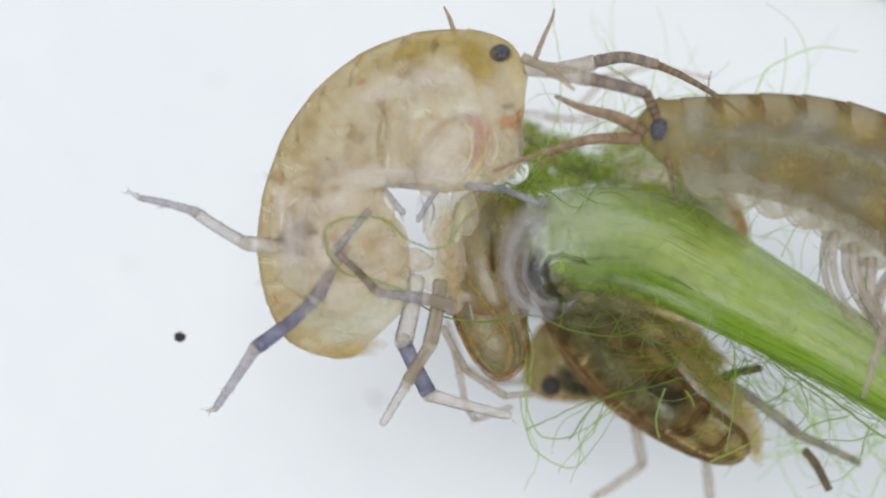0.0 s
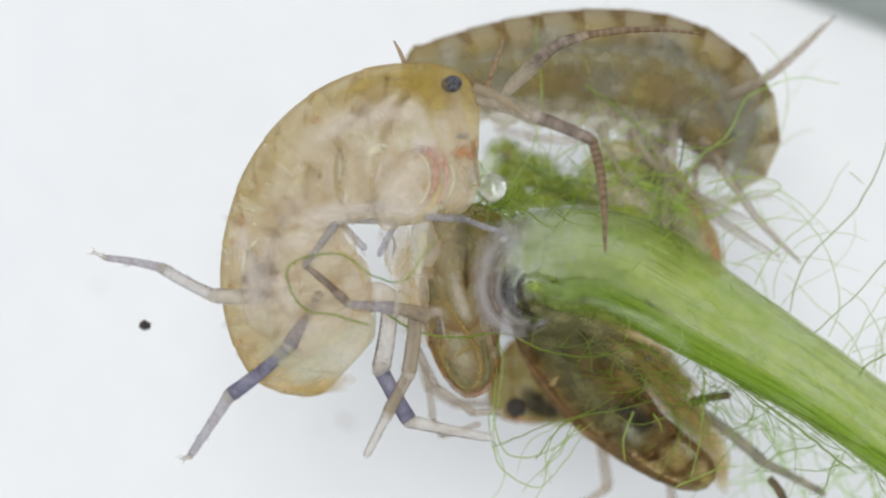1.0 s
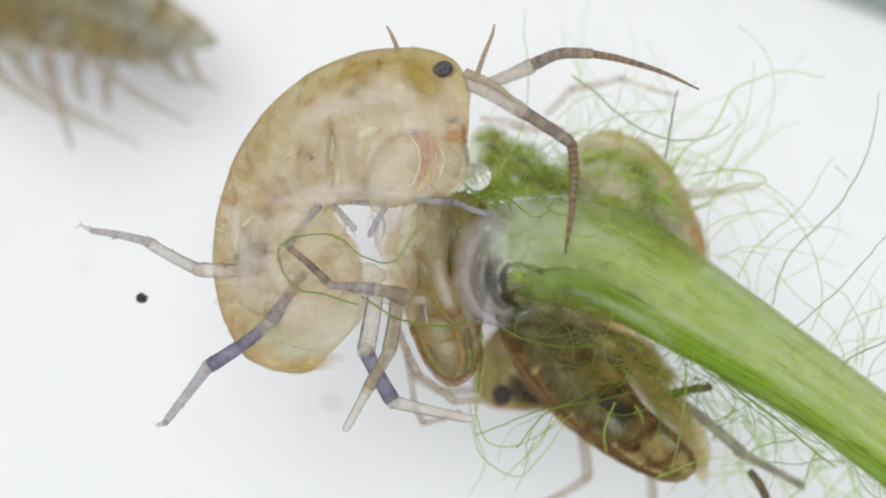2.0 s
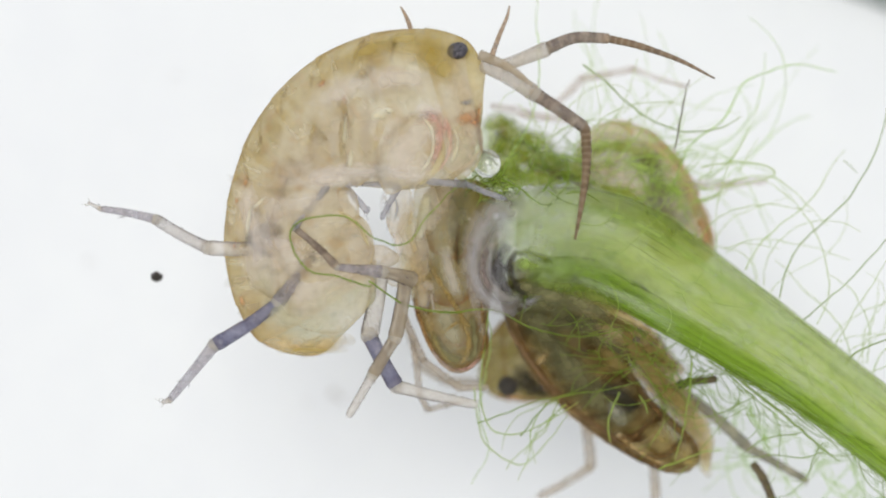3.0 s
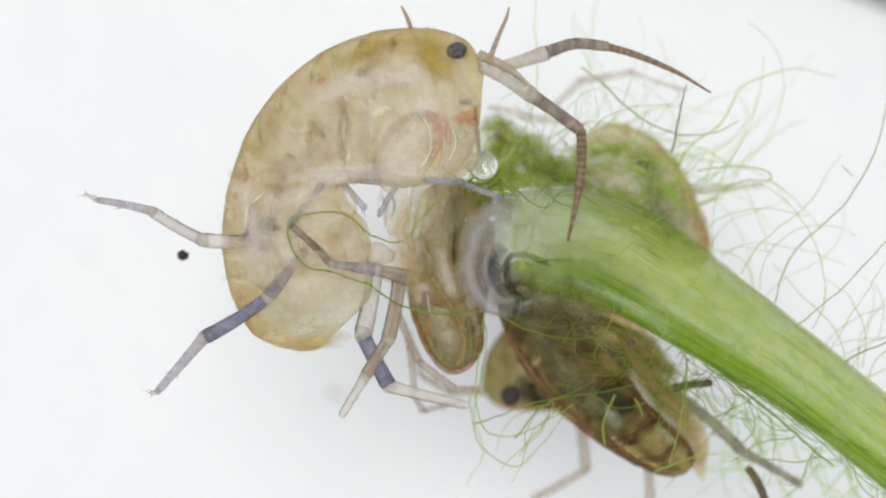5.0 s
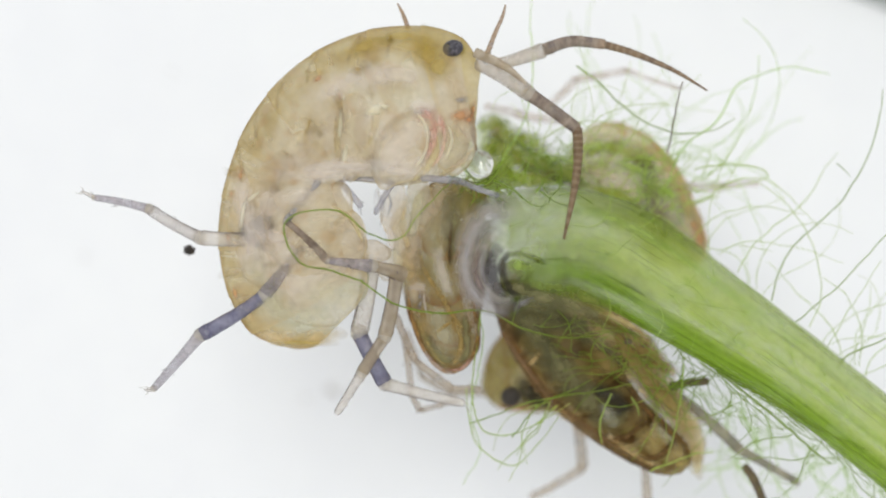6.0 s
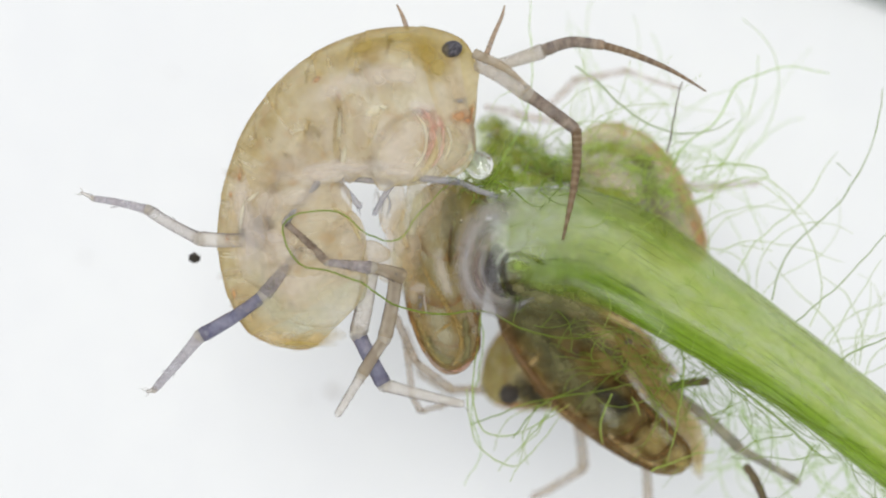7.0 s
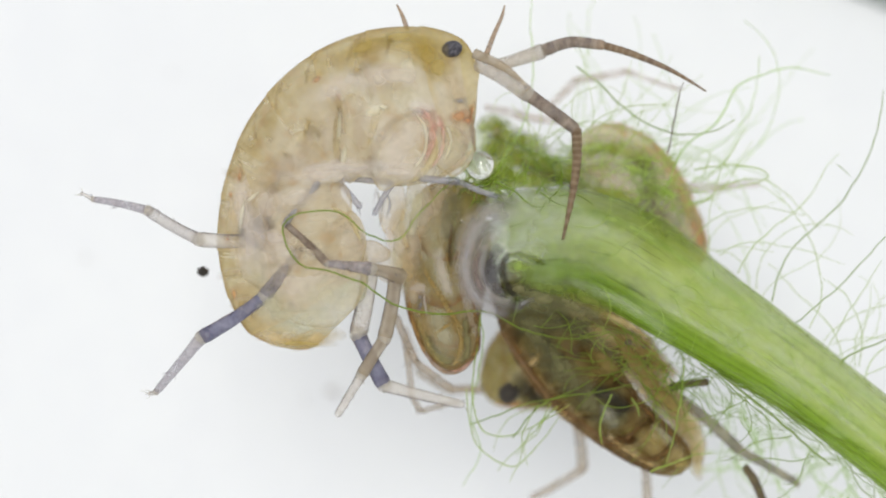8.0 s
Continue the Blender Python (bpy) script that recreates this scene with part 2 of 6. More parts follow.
JOINT = tissue("joint_membrane", (0.84, 0.80, 0.72), (0.76, 0.70, 0.60), 0.5, 0.3, 0.45, patch=0.2, spread=0.3, tint=0.1)
EDGE_REFRACTION = tissue("limb_edge_refraction", (0.17, 0.15, 0.18), (0.36, 0.30, 0.29), 0.6, 0.25, 0.35, patch=0.25, spread=0.5, tint=0.1)
LIMB_BROWN = tissue("brown_limb_shell", (0.25, 0.19, 0.155), (0.42, 0.34, 0.28), 0.74, 0.25, 0.35, patch=0.2, spread=0.4, margin=(0.62, 0.46, 0.32), margin_at=0.8, rings=(5.0, (0.56, 0.47, 0.38), 0.4))
LAVENDER = tissue("lavender_limb_shell", (0.50, 0.50, 0.57), (0.68, 0.66, 0.68), 0.36, 0.22, 0.4, patch=0.3)
TENDON = tissue("pale_yellow_rib", (0.90, 0.82, 0.56), (0.84, 0.74, 0.46), 0.34, 0.4, 0.4, patch=0.3)
BROWN = tissue("brown_shell", (0.38, 0.28, 0.09), (0.18, 0.12, 0.04), 0.66, 0.16, 0.35, margin=(0.05, 0.022, 0.006),
               pigment=((0.46, 0.28, 0.07), (0.82, 0.92)), patch=0.4, margin_at=0.6, rim=((0.10, 0.035, 0.01), 0.93, 0.3, 0.06),
               spots=((0.05, 0.025, 0.008), 0.42, 0.52, 0.85), fibres=((0.07, 0.038, 0.012), 3.0, 5.0, 0.75), tint=0.5, spread=0.4)
BROWN_END = tissue("brown_tail_shell", (0.52, 0.40, 0.14), (0.34, 0.25, 0.08), 0.5, 0.14, 0.4, margin=(0.12, 0.05, 0.015),
                   patch=0.35, margin_at=0.72, rim=((0.20, 0.08, 0.02), 0.88, 0.4, 0.12), spots=((0.12, 0.07, 0.02), 0.35, 0.54, 0.7), fibres=((0.14, 0.08, 0.02), 2.0, 6.0, 0.7), tint=0.5)
OLIVE = tissue("olive_shell", (0.50, 0.41, 0.11), (0.38, 0.31, 0.08), 0.44, 0.2, 0.4, margin=(0.24, 0.13, 0.03),
               pigment=((0.42, 0.26, 0.06), (0.75, 1.0)), patch=0.35, margin_at=0.75, rim=((0.28, 0.14, 0.03), 0.95, 0.3),
               fibres=((0.26, 0.20, 0.06), 3.0, 4.0, 0.6), tint=0.45)
HAZY = tissue("hazy_olive_shell", (0.66, 0.54, 0.28), (0.42, 0.42, 0.18), 0.42, 0.3, 0.45, margin=(0.46, 0.38, 0.20),
              pigment=((0.66, 0.46, 0.18), (0.7, 1.0)), patch=0.5, margin_at=0.7, rim=((0.60, 0.38, 0.14), 0.9, 0.2),
              spots=((0.28, 0.30, 0.16), 0.5, 0.52, 0.75), fibres=((0.42, 0.44, 0.20), 3.0, 4.0, 0.6), tint=0.15)
TAIL = tissue("tail_shell", (0.44, 0.34, 0.13), (0.33, 0.26, 0.09), 0.52, 0.16, 0.45, margin=(0.26, 0.12, 0.04), patch=0.3, margin_at=0.75, spread=0.3,
              rim=((0.28, 0.12, 0.035), 0.9, 0.4, 0.1), fibres=((0.34, 0.21, 0.06), 2.0, 6.0, 0.7), tint=0.4)
TAIL_EDGE = tissue("reddish_shell_edge", (0.36, 0.20, 0.08), (0.46, 0.28, 0.10), 0.5, 0.2, 0.4, patch=0.3, spread=0.5, tint=0.2)
BAND_DARK = tissue("dark_shell_band", (0.12, 0.055, 0.018), (0.20, 0.10, 0.035), 0.42, 0.2, 0.4, patch=0.3, spread=0.6, tint=0.1)
EDGE_PINK = tissue("pinkish_shell_edge", (0.44, 0.28, 0.15), (0.34, 0.20, 0.10), 0.3, 0.2, 0.4, patch=0.3, spread=0.4, tint=0.1)
BAND_SOFT = tissue("soft_dark_band", (0.12, 0.06, 0.02), (0.20, 0.11, 0.04), 0.7, 0.3, 0.4, patch=0.25, spread=0.4, tint=0.1, fade=(0.1, 1.0, 1.0, 0.0))
GOLD_BAND = tissue("golden_shell_band", (0.62, 0.47, 0.20), (0.52, 0.38, 0.14), 0.34, 0.2, 0.4, patch=0.3, spread=0.5, tint=0.1)
DORSAL = tissue("brown_dorsal_spot", (0.34, 0.20, 0.08), (0.42, 0.28, 0.12), 0.28, 0.25, 0.4, patch=0.3, spread=0.4, tint=0.15)
SWIM = tissue("swimmer_shell", (0.52, 0.43, 0.19), (0.44, 0.38, 0.18), 0.40, 0.25, 0.4, margin=(0.44, 0.33, 0.15), backed=True,
              pigment=((0.36, 0.26, 0.10), (0.5, 0.85)), patch=0.6, margin_at=0.74, rim=((0.20, 0.09, 0.03), 0.96, 0.35), spread=0.2,
              spots=((0.28, 0.25, 0.14), 0.6, 0.52, 0.35), tint=0.2)
SWIM_END = tissue("swimmer_tail_shell", (0.50, 0.47, 0.36), (0.60, 0.52, 0.32), 0.4, 0.25, 0.4, margin=(0.34, 0.20, 0.09), backed=True,
                  patch=0.5, margin_at=0.75, rim=((0.74, 0.60, 0.30), 0.86, 0.3), spread=0.3, spots=((0.26, 0.30, 0.29), 0.6, 0.52, 0.6), tint=0.2)
SWIM_HEAD = tissue("swimmer_head_shell", (0.56, 0.46, 0.22), (0.46, 0.38, 0.17), 0.5, 0.25, 0.4, pigment=((0.34, 0.22, 0.06), (0.6, 1.0)), patch=0.4,
                   spots=((0.25, 0.20, 0.08), 0.3, 0.55, 0.6))
SWIM_FEELER = tissue("tan_feeler_shell", (0.38, 0.25, 0.15), (0.52, 0.37, 0.24), 0.58, 0.3, 0.35, patch=0.25, spread=0.3, tint=0.2, rings=(9.0, (0.60, 0.46, 0.32), 0.4))
OCHRE = tissue("ochre_shell", (0.72, 0.54, 0.18), (0.62, 0.46, 0.16), 0.4, 0.3, 0.4, margin=(0.34, 0.2, 0.06), pigment=((0.38, 0.24, 0.07), (0.6, 1.0)), patch=0.5)
SWIM_PLATE = tissue("swimmer_plate", (0.72, 0.65, 0.52), (0.58, 0.56, 0.46), 0.32, 0.25, 0.45, margin=(0.46, 0.38, 0.22), patch=0.4, margin_at=0.9)
PINK = tissue("pink_gill", (0.70, 0.34, 0.28), (0.80, 0.56, 0.48), 0.5, 0.4, 0.4, patch=0.2, spread=0.3, tint=0.05, fade=(0.1, 1.0, 1.0, 0.0))
RUST = tissue("rust_mouthpart", (0.56, 0.22, 0.09), (0.66, 0.38, 0.18), 0.65, 0.4, 0.4, patch=0.2, spread=0.3, tint=0.05, fade=(0.1, 1.0, 1.0, 0.0))
SLATE = tissue("slate_mouthpart", (0.26, 0.26, 0.30), (0.36, 0.35, 0.38), 0.6, 0.4, 0.4, patch=0.2, spread=0.3, tint=0.05, fade=(0.1, 1.0, 1.0, 0.0))
LIVER = tissue("ochre_liver", (0.50, 0.37, 0.08), (0.58, 0.45, 0.15), 0.56, 0.5, 0.4, patch=0.5, spread=0.4, tint=0.05, sharp=0.6, fade=(0.2, 1.0, 1.0, 0.0))
GUT = tissue("brownish_gut", (0.46, 0.35, 0.16), (0.60, 0.48, 0.28), 0.36, 0.6, 0.4, patch=0.4, spread=0.5, tint=0.05, sharp=0.4, fade=(0.2, 1.0, 1.0, 0.0))
FLESH_GREY = tissue("grey_flesh", (0.44, 0.44, 0.36), (0.56, 0.54, 0.44), 0.42, 0.5, 0.4, patch=0.4, spread=0.5, tint=0.05, sharp=0.5, fade=(0.15, 1.0, 1.0, 0.0))
SMUDGE = tissue("brown_pigment", (0.40, 0.28, 0.12), (0.50, 0.37, 0.17), 0.4, 0.5, 0.4, patch=0.25, spread=0.5, tint=0.05, sharp=0.4, fade=(0.1, 1.0, 1.0, 0.0))
GOLD = tissue("golden_flesh", (0.60, 0.46, 0.17), (0.50, 0.39, 0.14), 0.44, 0.4, 0.4, patch=0.3, spread=0.5, tint=0.05, sharp=0.4, fade=(0.2, 1.0, 1.0, 0.0))
AMBER = tissue("amber_flesh", (0.64, 0.44, 0.17), (0.70, 0.55, 0.30), 0.55, 0.4, 0.4, patch=0.3, spread=0.5, tint=0.05, sharp=0.4, fade=(0.1, 1.0, 1.0, 0.0))
MURK = tissue("dark_olive_flesh_shade", (0.18, 0.17, 0.08), (0.27, 0.25, 0.12), 0.7, 0.4, 0.4, patch=0.3, spread=0.5, tint=0.05, sharp=0.4, fade=(0.2, 1.0, 1.0, 0.0))
EYE = solid("dark_eye", (0.010, 0.009, 0.014), (0.15, 0.14, 0.16), 0.35, 0.04, 0.3, 0.25)
STEM = tissue("stem_skin", (0.41, 0.54, 0.08), (0.51, 0.61, 0.16), 0.70, 0.35, 0.5, patch=0.8, bump=0.35,
              stripes=(16.0, 16.0, (0.55, 0.63, 0.20), (0.32, 0.45, 0.07)), spread=0.3, band=(0.80, 0.87, (0.31, 0.46, 0.06)),
              spots=((0.36, 0.48, 0.10), 0.45, 0.52, 0.5), tint=0.3, fade=(0.05, 0.3, 0.0, 1.0), rag=0.05, thin=(0.5, 0.7, 0.3, 1.0))
STREAK_HIGHLIGHT = tissue("stem_highlight_streak", (0.80, 0.83, 0.66), (0.70, 0.76, 0.48), 0.24, 0.4, 0.4, patch=0.5, spread=0.5, tint=0.05, sharp=0.5, fade=(0.1, 1.0, 1.0, 0.0))
STREAK_GREEN = tissue("deep_green_stem_streak", (0.22, 0.37, 0.02), (0.32, 0.46, 0.05), 0.3, 0.4, 0.45, patch=0.5, spread=0.5, tint=0.15, sharp=0.5, fade=(0.1, 1.0, 1.0, 0.0))
STREAK_LIME = tissue("lime_stem_streak", (0.44, 0.64, 0.10), (0.54, 0.68, 0.20), 0.32, 0.4, 0.5, patch=0.5, spread=0.5, tint=0.1, sharp=0.5, fade=(0.1, 1.0, 1.0, 0.0))
STREAK_OLIVE = tissue("olive_stem_streak", (0.40, 0.48, 0.16), (0.48, 0.54, 0.24), 0.3, 0.4, 0.45, patch=0.5, spread=0.5, tint=0.1, sharp=0.5, fade=(0.1, 1.0, 1.0, 0.0))
LILAC = tissue("lilac_white_rot", (0.70, 0.68, 0.70), (0.52, 0.50, 0.53), 0.34, 0.4, 0.4, patch=0.25, spread=0.4, tint=0.05, sharp=0.5, fade=(0.1, 1.0, 1.0, 0.0))
COLLAR = tissue("grey_lilac_collar", (0.47, 0.43, 0.41), (0.36, 0.33, 0.31), 0.72, 0.4, 0.35, patch=0.3, spread=0.3, tint=0.1, sharp=0.5, fade=(0.15, 1.0, 1.0, 0.0))
MAUVE = tissue("mauve_rot", (0.27, 0.20, 0.18), (0.34, 0.27, 0.25), 0.65, 0.4, 0.35, patch=0.3, spread=0.3, tint=0.1, fade=(0.1, 1.0, 1.0, 0.0))
TORN_WHITE = tissue("torn_skin_highlight", (0.70, 0.74, 0.56), (0.56, 0.64, 0.36), 0.34, 0.4, 0.4, patch=0.3, spread=0.5, tint=0.05, sharp=0.5, fade=(0.1, 1.0, 1.0, 0.0))
FOLD_DARK = tissue("olive_brown_fold", (0.25, 0.18, 0.05), (0.38, 0.28, 0.10), 0.8, 0.3, 0.4, patch=0.3, spread=0.3, tint=0.15, sharp=0.5, fade=(0.4, 1.0, 1.0, 0.0))
TAN_SOFT = tissue("soft_tan_tissue", (0.66, 0.54, 0.36), (0.74, 0.64, 0.48), 0.6, 0.3, 0.45, patch=0.3, spread=0.3, tint=0.1, sharp=0.5, fade=(0.1, 1.0, 1.0, 0.0))
FOLD_TAN = tissue("tan_fold", (0.50, 0.38, 0.15), (0.62, 0.50, 0.25), 0.76, 0.3, 0.45, patch=0.3, spread=0.3, tint=0.1, sharp=0.5, fade=(0.45, 1.0, 1.0, 0.0))
PITCH = tissue("near_black_shade_flesh", (0.035, 0.03, 0.02), (0.08, 0.07, 0.05), 0.8, 0.4, 0.3, patch=0.25, spread=0.3, tint=0.1, fade=(0.3, 1.0, 1.0, 0.0))
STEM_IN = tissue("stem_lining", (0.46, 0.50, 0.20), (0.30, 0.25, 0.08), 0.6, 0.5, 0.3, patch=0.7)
RIB_LIGHT = tissue("pale_stem_fibre", (0.72, 0.78, 0.42), (0.62, 0.70, 0.30), 0.2, 0.35, 0.5, patch=0.4, spread=0.5, tint=0.1)
RIB_DARK = tissue("green_stem_rib", (0.38, 0.52, 0.08), (0.48, 0.60, 0.16), 0.16, 0.35, 0.5, patch=0.4, spread=0.4, tint=0.08)
SHADE = tissue("dark_grey_shade", (0.13, 0.12, 0.12), (0.22, 0.21, 0.21), 0.75, 0.4, 0.4, patch=0.3, spread=0.3, tint=0.1, fade=(0.25, 1.0, 1.0, 0.0))
HALO = tissue("green_pith", (0.42, 0.54, 0.16), (0.32, 0.42, 0.10), 0.42, 0.4, 0.4, patch=0.3, spread=0.3, tint=0.05, fade=(0.2, 1.0, 1.0, 0.0))
HAZE_SKIN = tissue("milky_haze_skin", (0.60, 0.64, 0.48), (0.46, 0.53, 0.33), 0.24, 0.3, 0.4, patch=0.4, spread=0.3, tint=0.05, sharp=0.5, spots=((0.50, 0.54, 0.44), 0.3, 0.5, 0.5), fade=(0.2, 0.85, 1.0, 0.0), rag=0.12)
ALGA = tissue("alga_thread", (0.36, 0.48, 0.09), (0.26, 0.38, 0.05), 0.66, 0.4, 0.5, patch=0.5, tint=0.2)
ALGA_PALE = tissue("pale_alga_thread", (0.56, 0.70, 0.20), (0.46, 0.60, 0.13), 0.56, 0.4, 0.5, patch=0.5, tint=0.15)
ALGA_LIME = tissue("lime_alga_thread", (0.52, 0.74, 0.20), (0.60, 0.80, 0.28), 0.5, 0.45, 0.5, patch=0.25, tint=0.06)
ALGA_MAT = tissue("alga_mat", (0.42, 0.56, 0.08), (0.58, 0.66, 0.20), 0.3, 0.45, 0.5, patch=0.25, tint=0.12)
FELT = tissue("alga_felt", (0.37, 0.42, 0.07), (0.27, 0.33, 0.05), 0.85, 0.5, 0.45, patch=0.2, spread=0.5, tint=0.15, sharp=0.4, fade=(0.3, 1.0, 1.0, 0.0))
FELT_SHADE = tissue("dark_felt_and_stem_shade", (0.19, 0.24, 0.04), (0.26, 0.30, 0.07), 0.7, 0.5, 0.45, patch=0.2, spread=0.5, tint=0.15, sharp=0.4, fade=(0.1, 1.0, 1.0, 0.0))
FELT_LIGHT = tissue("light_alga_felt", (0.50, 0.66, 0.16), (0.42, 0.56, 0.12), 0.65, 0.5, 0.45, patch=0.2, spread=0.5, tint=0.1, sharp=0.4, fade=(0.1, 1.0, 1.0, 0.0))
DEBRIS = solid("dark_debris", (0.02, 0.016, 0.012), (0.05, 0.04, 0.03), 0.7, 0.05)
STICK = solid("rotten_wood", (0.07, 0.05, 0.025), (0.15, 0.11, 0.05), 0.7, 0.1)
MOTE = solid("pale_mote", (0.62, 0.60, 0.57), (0.48, 0.44, 0.42), 0.7, 0.1)

# ---- the dish ----
bm = bmesh.new()
rings = []
for r, z in ((0, 0), (0.02, 0), (0.05, 0), (0.09, 0), (0.13, 0), (0.16, 0.0), (0.2, 0.0)):
    if r == 0:
        continue
    rings.append([bm.verts.new((r * math.cos(a * math.pi / 32), r * math.sin(a * math.pi / 32), z)) for a in range(64)])
bm.faces.new(rings[0])
grid_faces(bm, rings)
floor = tagged(new("floor", finish(bm, "floor", DISH)), "smooth white dish floor under clear water", "dish", kind="structure")

bm = bmesh.new()       # straight dish wall behind the view's corner; grey-green colour paints its shade
a0, b0 = at(1346, -72, -11.9), at(1696, 62, -11.9)
along = (b0 - a0).normalized()
out = Vector((-along.y, along.x, 0))
rows = []
for s in range(-10, 11):
    c = (a0 + b0) / 2 + along * s * 0.006
    prof = [(0, 0), (0.0003, 0.0012), (0.0012, 0.002), (0.0035, 0.002), (0.0042, 0.0012), (0.0044, 0)]
    rows.append([bm.verts.new(c + out * x + Vector((0, 0, z + 0.00005))) for x, z in prof])
grid_faces(bm, rows, False)
tagged(new("trim", finish(bm, "trim", RIM)), "wall of the white dish, its shade given as dark grey-green", "edge", kind="structure")

CLUMP = []             # things that sway together with the stem


# ---- the stem ----
def plate(root, name, u, v, h, ru, rv, turn, material, bulge=0.12, label=""):
    """A domed oval plate that lies on the animal's side."""
    bm = bmesh.new()
    ka, kb = bm.verts.layers.float.new("along"), bm.verts.layers.float.new("back")
    rows = []
    for s in range(1, 7):
        f = s / 6
        row = []
        for j in range(28):
            t = 2 * math.pi * j / 28
            w = f * (1 + 0.2 * noise.noise((math.cos(t) * 1.3 + u * .37, math.sin(t) * 1.3 + v * .53, h)))
            x, y = ru * w * math.cos(t), rv * w * math.sin(t) * (1 + 0.12 * math.cos(t))
            c, d = math.cos(radians(turn)), math.sin(radians(turn))
            vv = bm.verts.new(at(u + x * c - y * d, v + x * d + y * c, h + bulge * (1 - f * f)))
            vv[ka], vv[kb] = f, 0.5
            row.append(vv)
        rows.append(row)
    grid_faces(bm, rows)
    bm.faces.new(rows[0])
    low = [bm.verts.new(vv.co - Vector((0, 0, 4e-5))) for vv in rows[-1]]
    for vv in low:
        vv[ka], vv[kb] = 1, 0.5
    grid_faces(bm, [rows[-1], low])
    return part(name, bm, material, root, label)


def ribbon(root, name, points, material, label=""):
    """A soft curved scrap of tissue; points: u, v, height and half width."""
    bm = bmesh.new()
    layer = bm.verts.layers.float.new("along")
    pts, rows = smooth(points, 30), []
    for i, p in enumerate(pts):
        q, r = pts[max(0, i - 1)], pts[min(29, i + 1)]
        a = math.atan2(r[1] - q[1], r[0] - q[0])
        w = p[3] * (1 + .25 * noise.noise((p[0] * .03, p[1] * .03, points[0][0])))
        row = []
        for e in (-1, -.7, -.35, 0, .35, .7, 1):
            v = bm.verts.new(at(p[0] - math.sin(a) * e * w, p[1] + math.cos(a) * e * w, p[2] - .08 * e * e))
            v[layer] = max(abs(e), abs(i / 14.5 - 1) ** 4)
            row.append(v)
        rows.append(row)
    grid_faces(bm, rows, False)
    return part(name, bm, material, root, label)


def hollow_stem():
    root = thing("plant_stem", "hollow pale green water plant stem, cut open at one end", "plant stem")
    axis = smooth([(800, 462, .05, 12), (804, 461, .05, 42), (814, 459, .05, 64), (836, 454, .05, 82), (876, 446, .05, 95), (930, 434, .0, 95), (1030, 430, .0, 91), (1130, 474, 0, 92),
                   (1300, 586, 0, 77), (1420, 668, 0, 68), (1568, 785, 0, 66), (1760, 940, -.2, 70), (2050, 1170, -.6, 74)], 260)
    path, radii = [at(*p[:3]) for p in axis], [p[3] * UNIT for p in axis]
    hole = at(908, 488, .7)

    def opened(bm, ru, rv):
        """Takes away the torn patch on the upper side of the end."""
        gone = []
        for f in bm.faces:
            c = f.calc_center_median()
            d = c - hole
            ragged = 1 + .16 * noise.noise(c * 3000) + .1 * noise.noise(c * 9000)
            if c.z > STEM_Z + 0.0001 and (d.x / (ru * UNIT)) ** 2 + (d.y / (rv * UNIT)) ** 2 < ragged:
                gone.append(f)
        bmesh.ops.delete(bm, geom=gone, context="FACES")
        for v in bm.verts:                  # an uneven, unbroken lip
            d = v.co - hole
            q = math.hypot(d.x / (ru * UNIT), d.y / (rv * UNIT))
            if q < 1.5 and v.is_boundary and v.co.z > STEM_Z:
                k = (1 + .09 * noise.noise(v.co * 2500)) / q
                v.co.x, v.co.y = hole.x + d.x * k, hole.y + d.y * k

    bm = bmesh.new()
    tube(bm, path[70:], radii[70:], 80, False, lambda a, i: 1 + 0.01 * math.cos(a * 2 * math.pi * 16) + 0.03 * noise.noise((math.cos(a * 6.283) * 2, math.sin(a * 6.283) * 2, i * .09)))
    opened(bm, 22, 26)
    part("skin", bm, STEM, root)
    bm = bmesh.new()                        # whitish dead skin over the rounded end, drawn out to paint milky haze
    tube(bm, path[58:160], [r * (1.045 - .0002 * i) for i, r in enumerate(radii[58:160])], 64, False, lambda a, i: 1 + 0.03 * noise.noise((math.cos(a * 6.283) * 2, math.sin(a * 6.283) * 2, i * .09)) + .01 * noise.noise((a * 40, i * .1, 6)))
    layer, around = bm.verts.layers.float["along"], bm.verts.layers.float["around"]
    for v in bm.verts:                      # thickest at mid length on the upper side
        v[layer] = max(abs(2 * v[layer] - 1), 1.6 * abs(v[around] - .66) + .1)
    opened(bm, 26, 30)
    part("sleeve", bm, HAZE_SKIN, root, "dead skin over the cut end, with painted milky haze")

    def funnel(name, levels, material, label):
        bm = bmesh.new()
        ka = bm.verts.layers.float.new("along")
        rings = []
        for k, (u, v, ru, rv, h) in enumerate(levels):
            ring = []
            for j in range(56):
                a = j / 56 * 2 * math.pi
                w = 1 + .10 * noise.noise((math.cos(a) * 2.2, math.sin(a) * 2.2, k * .35)) + .05 * noise.noise((math.cos(a) * 7, math.sin(a) * 7, k * .6))
                vv = bm.verts.new(at(u + ru * w * math.cos(a), v + rv * w * math.sin(a), h - (.5 * max(0, math.sin(a)) ** 2 + .4 * max(0, math.cos(a))) * (h > 0) + .1 * noise.noise((math.cos(a) * 4, math.sin(a) * 4, k))))
                vv[ka] = k / (len(levels) - 1)
                ring.append(vv)
            rings.append(ring)
        grid_faces(bm, rings)
        bm.faces.new(rings[0])
        part(name, bm, material, root, label)

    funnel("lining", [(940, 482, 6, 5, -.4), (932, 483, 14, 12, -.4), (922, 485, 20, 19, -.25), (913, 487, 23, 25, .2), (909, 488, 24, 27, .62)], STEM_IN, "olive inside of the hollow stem")
